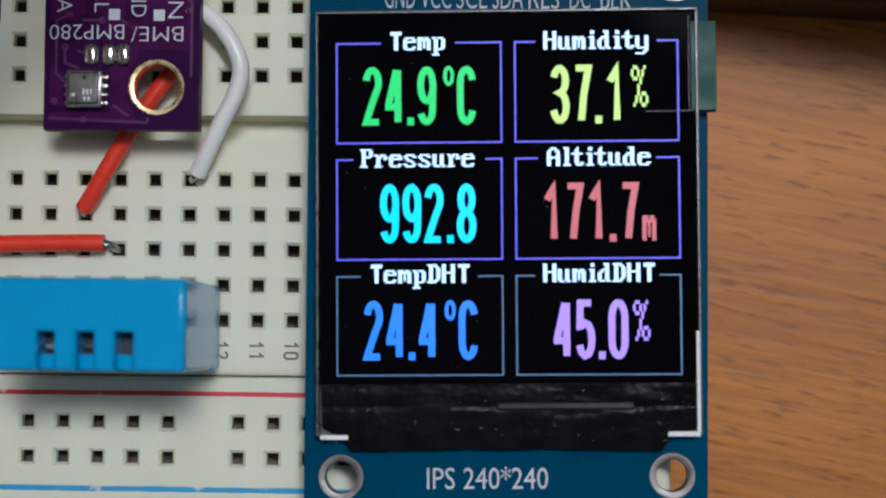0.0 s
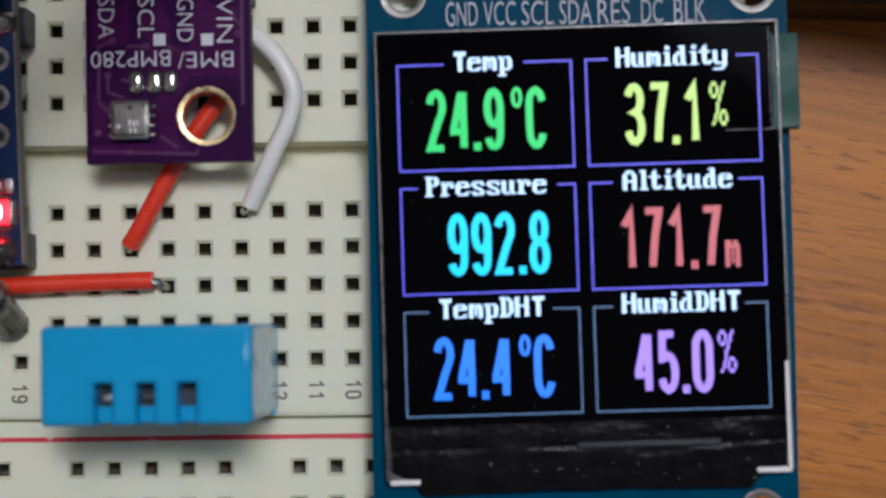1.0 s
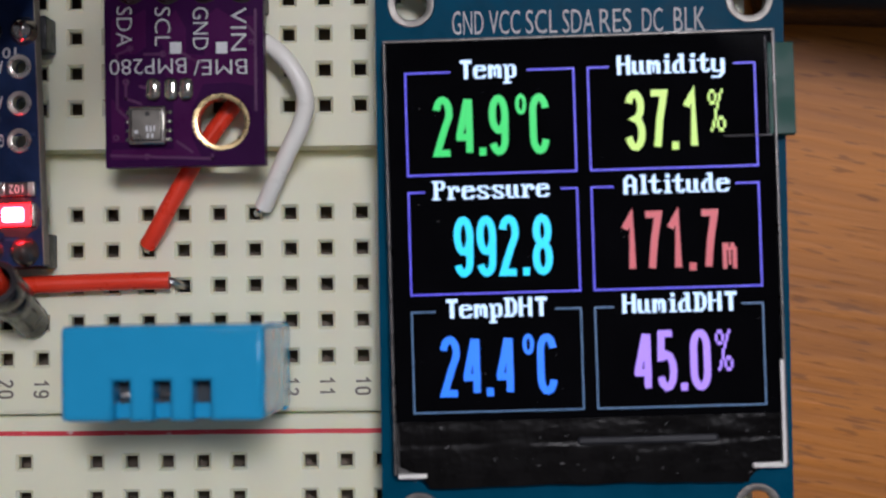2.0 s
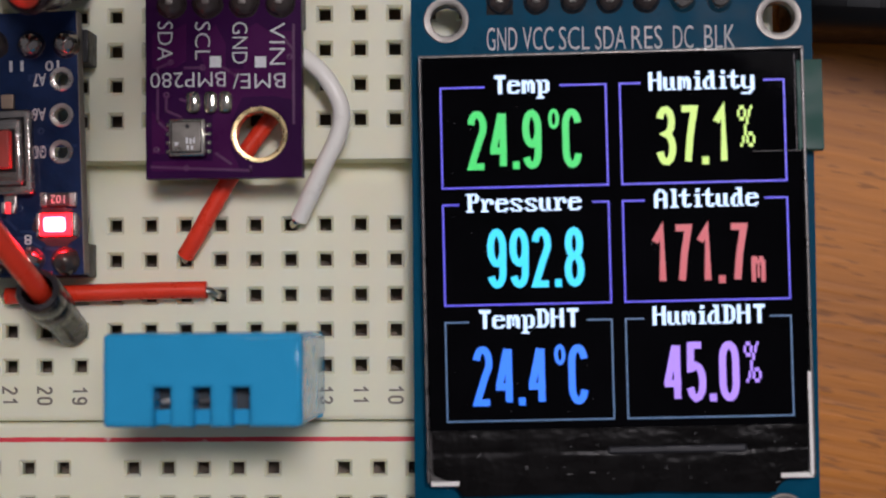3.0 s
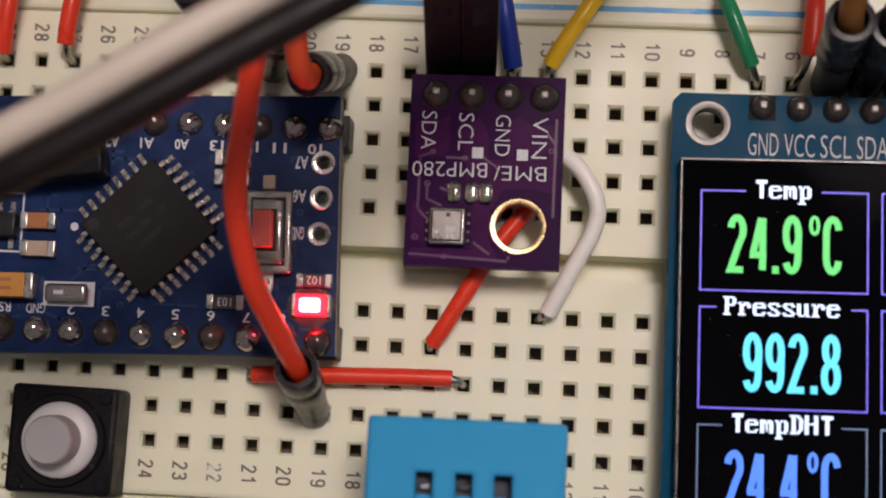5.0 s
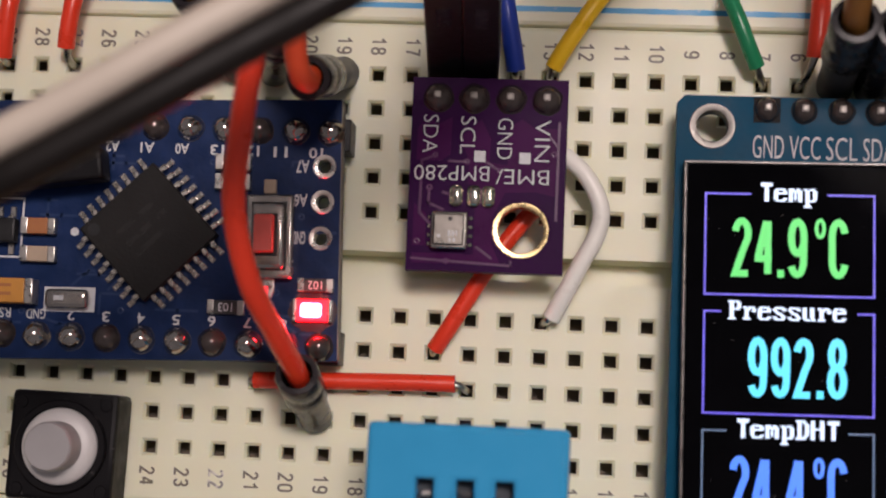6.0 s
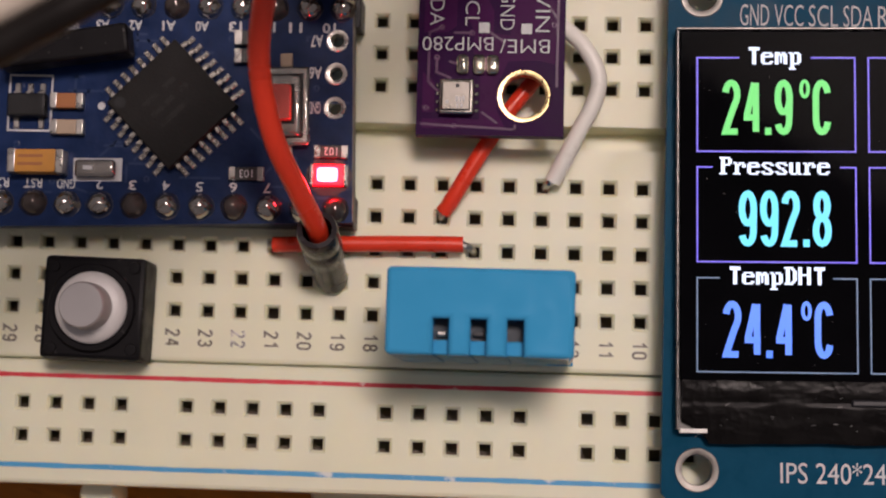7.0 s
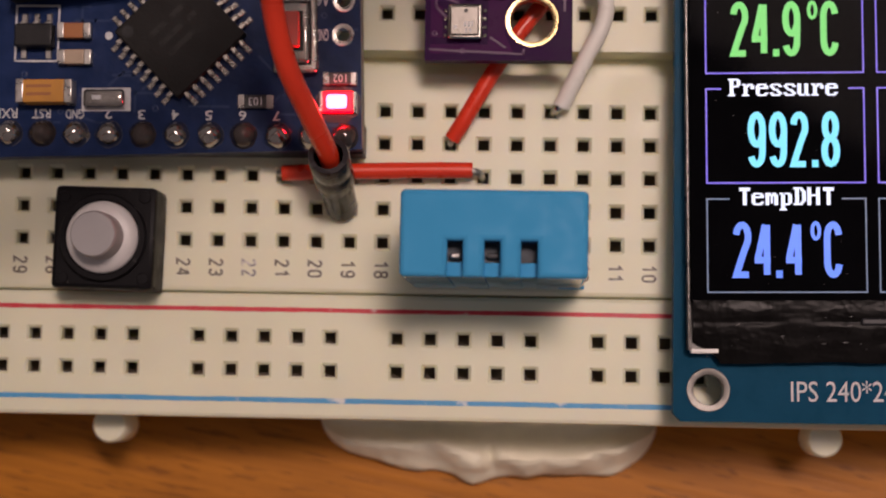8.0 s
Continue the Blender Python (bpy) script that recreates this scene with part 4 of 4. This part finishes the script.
rim = [(-10.75 + (1.75 + 0.3 * noise.noise((k * 0.7, 2, 1))) * math.cos(k * math.pi / 16), -4.0 + (1.45 + 0.35 * noise.noise((k * 0.6, 5, 1))) * math.sin(k * math.pi / 16)) for k in range(32)]
patch_face = flux.faces.new([flux.verts.new((x, y, MZ + 0.012)) for x, y in rim])
for f in bmesh.ops.extrude_face_region(flux, geom=[patch_face])["geom"]:
    if isinstance(f, bmesh.types.BMVert):
        f.co.z += 0.03
bmesh.ops.recalc_face_normals(flux, faces=flux.faces[:])
part("halo_patch", flux, HALO_PATCH, mcu_pcb, "thin brownish patch added to catch the indicator's red glow")
chip_part("small_indicator", "small faintly lit red indicator", -14.15, -2.72, 0.95, 0.8, 0.42, LED_DIM, ends=0.26)
tant = chip_part("tantalum_capacitor", "mustard yellow capacitor block", -32.65, -3.45, 4.2, 1.72, 1.5, ORANGE_PART, ends=0.55)
for y in (-3.1, -3.7):
    part("marking", cbox(-33.0, y, 1.9, 0.22, MZ + 1.5, MZ + 1.515, 0, 1, 1), AMBER, tant, "unreadable brown print", False)
part("pad_outline", cbox(-28.25, -3.83, 3.7, 1.75, MZ, MZ + 0.03, 0, 1, 1), SILK, mcu_pcb, "", False)
osc = part("oscillator", cbox(-28.3, -3.82, 3.1, 1.35, MZ + 0.03, MZ + 0.85, 0.3, 3, 1), STEEL, mcu, "silver oscillator can")
part("marking", cbox(-28.8, -3.8, 0.7, 0.3, MZ + 0.85, MZ + 0.862, 0, 1, 1), SILK, osc, "", False)
chip_part("capacitor", "amber chip capacitor", -30.75, 1.28, 2.5, 1.15, 0.75, AMBER, ends=0.5)
chip_part("capacitor", "beige chip capacitor", -30.62, -0.72, 2.5, 1.1, 0.75, CERAMIC, ends=0.5)
chip_part("capacitor", "beige chip capacitor", -16.95, 6.35, 2.5, 1.1, 0.7, RESIST, ends=0.55)
chip_part("capacitor", "beige chip capacitor", -16.9, 4.95, 2.5, 1.1, 0.7, RESIST, ends=0.55)
reg = part("voltage_regulator", cbox(-33.7, 0.85, 2.9, 1.75, MZ + 0.1, MZ + 1.15, 0.14, 2, 1), BLACK, mcu, "small black regulator")
for x in (-34.65, -33.7, -32.75):
    part("pin", join(cbox(x, 2.15, 0.42, 0.95, MZ, MZ + 0.2, 0.05, 1, 1), cbox(x, 1.8, 0.42, 0.25, MZ, MZ + 0.7, 0.05, 1, 1)), TIN, reg)
for x in (-34.65, -32.75):
    part("pin", cbox(x, -0.4, 0.42, 0.8, MZ, MZ + 0.2, 0.05, 1, 1), TIN, reg)
for a, b, c, d in ((-35.4, -32.0, 3.2, 3.34), (-35.4, -32.0, -1.02, -0.88), (-35.4, -35.26, -1.0, 3.3), (-32.14, -32.0, -1.0, 3.3)):
    part("print_outline", rbox(a, b, c, d, MZ, MZ + 0.02, 0), SILK, mcu_pcb, "", False)
rng = random.Random(11)
for _ in range(34):
    x, y = rng.uniform(-36, -11), rng.uniform(-5.6, 6.6)
    dx, dy = rng.choice(((1.5, 0), (0, 1.4), (1.1, 1.1), (1.1, -1.1)))
    x2, y2 = x + dx, min(max(y + dy, -5.6), 6.6)
    trace(mcu_pcb, ((x, y), (x2, y2), (x2 + rng.uniform(0.4, 1.6), y2)), 0.2, MZ + 0.006, NAVY_TRACE)
for _ in range(16):
    part("via", ring(rng.uniform(-35, -11.5), rng.uniform(-5.2, 6.8), MZ, 0.12, 0.26, 0.02), NAVY_TRACE, mcu_pcb)


# ---------------------------------------------------------------- humidity sensor
def humidity_sensor():
    s = thing("humidity_sensor", "upright sky blue plastic humidity sensor with slotted edge", "sensor", 1.2, -14.5, 0)
    x0, x1, y0, y1, top, low = -5.12, 7.68, -17.45, -11.45, 14.3, 1.2
    slots = ((-1.88, -0.82), (0.66, 1.74), (3.14, 4.26))
    back = -14.92
    outline = [(x0, y0)]
    for a, b in slots:
        outline += [(a, y0), (a, back), (b, back), (b, y0)]
    outline += [(x1, y0), (x1, y1), (x0, y1)]
    bm = sheet(outline, [], low, top)
    rim = [e for e in bm.edges if all(v.co.z > top - 0.01 for v in e.verts) and len(e.link_faces) == 2 and e.calc_face_angle() > 1]
    rim += [e for e in bm.edges if abs(e.verts[0].co.z - e.verts[1].co.z) > 5 and all(min(abs(v.co.x - x0), abs(v.co.x - x1)) < 0.01 for v in e.verts)]
    bmesh.ops.bevel(bm, geom=rim, offset=0.36, segments=3, affect="EDGES", profile=0.5)
    bm.normal_update()
    for f in bm.faces:
        if max(abs(q) for q in f.normal) > 0.999 and f.calc_area() > 0.8:
            for e in f.edges:
                e.smooth = False
    body = part("case", bm, DHT, s)
    for a, b in slots:
        part("slot_sill", rbox(a - 0.05, b + 0.05, y0 + 0.10, y0 + 1.10, low + 0.5, top - 1.15, 0.08, 1), DHT, body)
        part("slot", rbox(a - 0.05, b + 0.05, y0 + 1.05, back + 0.05, low + 0.5, top - 2.2, 0.02, 1), DHT_DARK, body, "dark slot opening")
    part("sensing_element", rbox(-1.75, -1.0, y0 + 1.35, y0 + 1.8, top - 2.3, top - 1.5, 0.15, 2), TIN, body, "shiny element behind a slot")
    part("sensing_element", rbox(0.75, 1.6, y0 + 1.4, y0 + 1.8, top - 2.3, top - 1.6, 0.15, 2), GREY_SLEEVE, body)
    for k, z in enumerate((2.2, 2.9, 3.6)):
        part("case_rib", rbox(x1 - 1.9, x1 + 0.02, y0 - 0.03, y0 + 0.2, z, z + 0.3, 0.04, 1), DHT, body)
    for k in range(4):
        x = 1.27 + (k - 1.5) * P
        part("lead", rbox(x - 0.25, x + 0.25, -14.2, -13.75, -2.6, low + 0.2, 0.04, 1), TIN, s)
    part("base", rbox(x0 + 0.5, x1 - 0.5, y0 + 0.7, y1 - 0.4, 0.3, low + 0.3, 0.1, 1), DHT, s)
    return s


humidity_sensor()


# ---------------------------------------------------------------- push switch
def push_switch():
    s = thing("push_switch", "square black push switch with a pale grey round knob", "push switch", -28.15, -14.25, 0)
    cx, cy = -28.15, -14.22
    body = part("housing", cbox(cx, cy, 7.7, 7.7, 0.15, 3.9, 0.35, 2, -1), SCUFFED, s, "scuffed black housing")
    part("well_rim", lathe([(2.75, 3.8), (2.75, 4.25), (2.85, 4.35), (3.2, 4.35), (3.3, 4.25), (3.3, 3.8)], 40, at=(cx, cy, 0)), SCUFFED, body)
    for sx in (-1, 1):
        for sy in (-1, 1):
            part("rivet", lathe([(0, 4.02), (0.42, 4.0), (0.5, 3.85)], 16, at=(cx + sx * 3.05, cy + sy * 3.05, 0)), SCUFFED, body)
    part("side_clip", cbox(cx + 3.6, cy - 0.2, 0.5, 7.3, 0.3, 3.0, 0.1, 2, -1), SCUFFED, body)
    ringp = part("knob_collar", lathe([(2.72, 3.5), (2.72, 4.3), (2.62, 4.56), (2.3, 4.78), (1.9, 4.9), (0, 4.9)], 44, at=(cx, cy, 0)), KNOB_RING, s, "milky knob collar")
    part("knob_cap", lathe([(1.78, 4.6), (1.72, 6.8), (1.68, 6.95), (1.58, 7.07), (0, 7.1)], 44, at=(cx, cy, 0)), KNOB, ringp, "flat pale grey cap")
    for sx in (-1, 1):
        part("lead", rbox(cx + sx * 2.54 - 0.25, cx + sx * 2.54 + 0.25, -14.2, -13.75, -2.6, 0.3, 0.04, 1), TIN, s)
    return s


push_switch()


# ---------------------------------------------------------------- wires
def wire(label, material, points, radius=0.62, tips=(), category="wire", rough=0.03):
    """An insulated wire; each tip is the bare end's points."""
    pts = [Vector(p) for p in points]
    w = thing("jumper_wire", label, category, pts[0].x, pts[0].y, 0, "jumper wires")
    part("insulation", tube(points, radius, rough=rough), material, w)
    for t in tips:
        part("bare_end", tube(t, 0.27, 8, 5), TIN, w, "bare tinned end")
    return w


wire("short red jumper wire lying flat on the breadboard", WIRE_RED, [(-15.2, -8.85, 1.15), (-12, -8.75, 1.3), (-8, -8.62, 1.25), (-4, -8.52, 1.2), (-0.75, -8.48, 1.15)],
     tips=([(-0.9, -8.48, 1.15), (-0.35, -8.62, 1.0), (-0.05, -8.86, 0.2), (0, -8.89, -2.4)], [(-15.1, -8.85, 1.15), (-15.5, -8.85, 0.6), (-15.24, -8.89, -2.4)]))
wire("short red jumper wire running under the purple board", WIRE_RED, [(-2.35, -6.05, 0.85), (-1.4, -4.6, 1.35), (0.6, -1.2, 1.6), (2.6, 1.9, 1.7), (4.6, 4.6, 1.6), (5.0, 5.8, 1.0)],
     tips=([(-2.3, -5.9, 0.9), (-2.5, -6.28, 0.3), (-2.54, -6.35, -2.4)], [(5.0, 5.7, 1.2), (5.08, 6.3, 0.4), (5.08, 6.35, -2.4)]))
wire("white jumper wire bent out from under the purple board", WIRE_WHITE, [(4.3, 8.8, 2.0), (6.4, 7.9, 2.7), (8.1, 6.3, 3.0), (9.1, 4.2, 2.9), (8.82, 2.3, 2.65), (7.72, 0.1, 2.3), (6.68, -2.0, 1.8), (5.9, -3.5, 1.15)], 0.63,
     tips=([(5.95, -3.4, 1.15), (5.4, -3.78, 0.5), (5.08, -3.81, -2.4)],))
wire("red jumper wire plugged in by the power rail", WIRE_RED, [(-35.35, 14.1, 1.7), (-35.1, 15.8, 2.3), (-34.75, 18.4, 2.6), (-34.4, 20.9, 1.8), (-34.3, 21.2, 1.0)], 0.66,
     tips=([(-35.3, 14.3, 1.7), (-35.5, 13.97, 0.8), (-35.56, 13.97, -2.4)],))
wire("red jumper wire with a scuffed glossy skin", WIRE_RED, [(-30.55, 14.85, 2.0), (-30.35, 16.2, 2.4), (-29.95, 18.6, 2.6), (-29.4, 21.0, 1.8), (-29.3, 21.3, 1.0)], 0.66,
     tips=([(-30.5, 15.1, 2.0), (-30.6, 14.3, 1.2), (-30.48, 13.97, 0.2), (-30.48, 13.97, -2.4)],))
wire("blue jumper wire beside the purple board", WIRE_BLUE, [(2.62, 14.25, 1.6), (2.35, 15.8, 2.2), (1.8, 18.6, 2.7), (1.35, 21.0, 1.6), (1.3, 21.3, 1.0)], 0.70,
     tips=([(2.6, 14.4, 1.6), (2.56, 13.98, 0.8), (2.54, 13.97, -2.4)],))
wire("yellow jumper wire beside the purple board", WIRE_YELLOW, [(5.3, 14.45, 1.8), (6.1, 15.8, 2.3), (7.9, 18.6, 2.7), (9.8, 21.6, 1.7), (10.0, 23.6, 1.0)], 0.63,
     tips=([(5.4, 14.6, 1.8), (5.05, 14.0, 0.8), (5.08, 13.97, -2.4)],))
wire("short green jumper wire to the power rail", WIRE_GREEN, [(19.75, 14.95, 1.7), (19.0, 16.5, 2.4), (18.2, 18.4, 2.6), (17.5, 20.2, 2.0)], 0.58,
     tips=([(19.7, 15.1, 1.8), (20.0, 14.5, 1.2), (20.3, 14.0, 0.2), (20.32, 13.97, -2.4)], [(17.55, 20.0, 2.1), (17.2, 20.8, 1.2), (16.6, 21.3, -2.0)]))
wire("short red jumper wire beside the display", WIRE_RED, [(23.8, 15.65, 2.2), (23.9, 17.0, 2.5), (24.05, 19.2, 2.5), (24.1, 21.0, 1.5)], 0.72,
     tips=([(23.8, 15.8, 2.2), (23.35, 14.6, 1.3), (22.9, 14.0, 0.2), (22.86, 13.97, -2.4)], [(24.1, 20.8, 1.6), (24.13, 21.3, 0.5), (24.13, 21.3, -2.0)]))


def sleeved_lead(label, foot, top, wire_points, wire_material, wire_radius=0.72, low=1.22, high=1.5, grey=False):
    """A jumper lead whose pin is covered by a length of shrink tube."""
    f, t = Vector(foot), Vector(top)
    w = thing("jumper_lead", label, "jumper lead", f.x, f.y, 0, "sleeved jumper leads")
    mid = f.lerp(t, 0.52)
    lower = part("pin_sleeve", tube([f + Vector((0, 0, 0.25)), f.lerp(mid, 0.5), mid + (t - f).normalized() * 0.5], (low, low * 1.02), 22, 4, 0.05), GREY_SLEEVE if grey else SLEEVE, w, "shrink tube over the pin")
    axis = (t - mid).normalized()
    length = (t - mid).length
    part("wire_sleeve", lathe([(high * 0.9, -0.1), (high, 0.15), (high, length * 0.45), (high * 0.95, length * 0.5), (high, length * 0.56), (high * 1.02, length - 0.25), (high * 0.96, length), (high * 0.72, length + 0.02), (high * 0.66, length - 1.6)], 28, at=mid, axis=axis), SLEEVE, w, "black shrink tube")
    part("insulation", tube(wire_points, wire_radius), wire_material, w)
    part("pin", rbox(f.x - 0.3, f.x + 0.3, f.y - 0.3, f.y + 0.3, -2.5, 0.4, 0.05, 1), TIN, w)
    return w


sleeved_lead("long red lead looping over the blue board, black sleeve", (-10.75, -11.3, 0), (-10.75, -8.55, 9.2),
             [(-10.75, -8.8, 8.3), (-10.85, -8.2, 9.6), (-11.73, -6.2, 12.2), (-13.02, -3.0, 15.8), (-13.7, 1.5, 18.6), (-13.0, 6.0, 21.0), (-12.25, 10.0, 22.4), (-11.5, 12.8, 22.8), (-10.6, 16.0, 21.6), (-11.0, 22.0, 16.0), (-13.0, 40.0, 2.0), (-14.0, 62.0, -11.6)], WIRE_RED, 0.76)
sleeved_lead("orange-red lead in a black sleeve at the board's edge", (-10.16, 13.97, 0), (-10.55, 10.9, 12.6),
             [(-10.5, 11.2, 11.8), (-10.45, 10.5, 13.2), (-10.7, 10.7, 14.6), (-10.95, 12.3, 15.8), (-10.7, 16.0, 17.5), (-9.8, 24.0, 17.0), (-8.0, 40.0, 4.0), (-6.0, 60.0, -11.6)], WIRE_ORANGE, 0.78, grey=True)
sleeved_lead("black sleeved lead behind the loose cables", (-15.24, 13.97, 0), (-12.7, 14.3, 12.6),
             [(-12.8, 14.2, 11.6), (-12.4, 14.2, 13.2), (-12.0, 13.6, 14.6), (-11.9, 13.0, 15.0)], WIRE_BLACK, 0.7)
sleeved_lead("brown lead in a grey sleeve behind the display", (25.4, 13.97, 0), (24.9, 15.6, 13.4),
             [(24.95, 15.4, 12.4), (24.8, 16.2, 14.5), (25.1, 18.5, 16.5), (26.0, 25.0, 16.0), (28.0, 40.0, 4.0), (30.0, 60.0, -11.6)], WIRE_BROWN, 0.85, 1.3, 1.62, grey=True)
sleeved_lead("dark brown lead in a dusty black sleeve", (-17.78, 13.97, 0), (-19.3, 17.2, 11.0),
             [(-19.2, 17.0, 10.2), (-19.6, 17.9, 12.0), (-19.4, 20.0, 13.2), (-18.0, 27.0, 12.0), (-16.0, 42.0, 2.0), (-14.0, 60.0, -11.6)], WIRE_BROWN, 0.72, grey=True)
# their runs right of the display are made up, unseen, to shade the desk
for k, x in enumerate((27.94, 30.48, 33.02)):
    sleeved_lead("black sleeved lead behind the display", (x, 13.97, 0), (x - 0.25 + 0.1 * k, 15.2 + 0.1 * k, 13.2),
                 [(x - 0.25, 15.0, 12.4), (x - 0.1, 16.2, 14.6), (x + 4.0, 17.6 + k, 16.0), (48.0, 14.6 + k, 15.5), (62.0, 11.6 + 1.4 * k, 14.0), (76.0, 10.6 + 2 * k, 11.5), (98.0, 15.0 + 3 * k, 2.0), (124.0, 22.0 + 4 * k, -3.2)], WIRE_BLACK, 0.8, 1.25, 1.5)


def pin_housing(x, y, label):
    """A square plug that leans back from the hole that it sits in."""
    h = thing("pin_plug", label, "jumper plug", x, y, 0, "black pin plugs")
    lean = Matrix.Translation((x, y, 1.6)) @ Matrix.Rotation(radians(-14), 4, "X") @ Matrix.Rotation(radians(3), 4, "Y")
    bm = rbox(-1.29, 1.23, -1.25, 1.25, 0.6, 14.6, 0.14, 2)
    bm.transform(lean)
    shell = part("shell", bm, BLACK, h)
    bm = rbox(-0.5, 0.5, -1.27, -1.15, 9.0, 11.5, 0.02, 1)
    bm.transform(lean)
    part("latch_window", bm, SLEEVE, shell)
    top = lean @ Vector((0, 0, 14))
    part("insulation", tube([top, lean @ Vector((0, 0, 17)), (top.x + 1, top.y + 14, 8), (top.x + 3, top.y + 36, -11.6)], 0.7), WIRE_BLACK, h)
    part("pin", join(rbox(x - 0.3, x + 0.3, y - 0.3, y + 0.3, -2.5, 1.6, 0.05, 1), tube([(x, y, 1.4), lean @ Vector((0, 0, 0.4)), lean @ Vector((0, 0, 1.2))], 0.3, 8, 3)), TIN, h)


pin_housing(-2.36, 14.1, "square black plug standing beside the purple board")
pin_housing(0.18, 14.1, "square black plug standing beside the purple board")

# two loose cables that cross high over the board
def loose_cable(label, material, shift, dz):
    s = Vector((-0.56, 0.83, 0)) * (shift - 0.35)
    path = [(-95, -55, -11.2), (-70, -32, 12), (-48, -13.5, 29), (-36, -5.8, 34.5), (-26.6, -1.0, 36.5), (-19, 3.2, 37), (-11, 8.3, 36.5), (-2, 14.5, 34), (12, 27, 22), (30, 50, 0), (40, 70, -11.2)]
    w = thing("loose_cable", label, "cable", path[0][0], path[0][1], TABLE_Z, "loose cables")
    part("insulation", tube([Vector(p) + s + Vector((0, 0, dz)) for p in path], 1.03, 18), material, w)


loose_cable("cream white loose cable arching over the blue board", WIRE_CREAM, 1.0, 0.0)
loose_cable("black loose cable arching over the blue board", WIRE_BLACK, -1.1, 0.1)

# black flat plug lying on the blue board's edge
plug = thing("flat_plug", "flat dusty black plug resting on the blue board", "plug", -31, 4.8, MZ)
bm = rbox(-4.9, 4.9, -1.15, 1.15, 0, 2.3, 0.25, 2)
bm.transform(Matrix.Translation((-30.6, 5.0, MZ + 0.75)) @ Matrix.Rotation(radians(8), 4, "Z"))
part("shell", bm, SCUFFED, plug)
bm = rbox(-4.6, 4.6, -0.9, 0.9, -0.8, 0.1, 0.1, 1)
bm.transform(Matrix.Translation((-30.6, 5.0, MZ + 0.75)) @ Matrix.Rotation(radians(8), 4, "Z"))
part("contact_row", bm, BLACK, plug)

# dark device on the desk beyond the display
device = thing("black_device", "low black plastic device lying on the desk", "device", 76, 32, TABLE_Z)
DEVICE = Matrix.Translation((78, 31.0, 0)) @ Matrix.Rotation(radians(-3), 4, "Z")
bm = rbox(-35, 40, -22, 24, TABLE_Z, TABLE_Z + 8.5, 1.6, 3)
bm.transform(DEVICE)
shell = part("shell", bm, BLACK, device)
for k in range(7):
    bm = rbox(-31 + 4.4 * k, -28.6 + 4.4 * k, -20.4, -19.2, TABLE_Z + 8.5, TABLE_Z + 8.55, 0)
    bm.transform(DEVICE)
    part("marking", bm, GREY_SLEEVE, shell, "unreadable grey print", False)
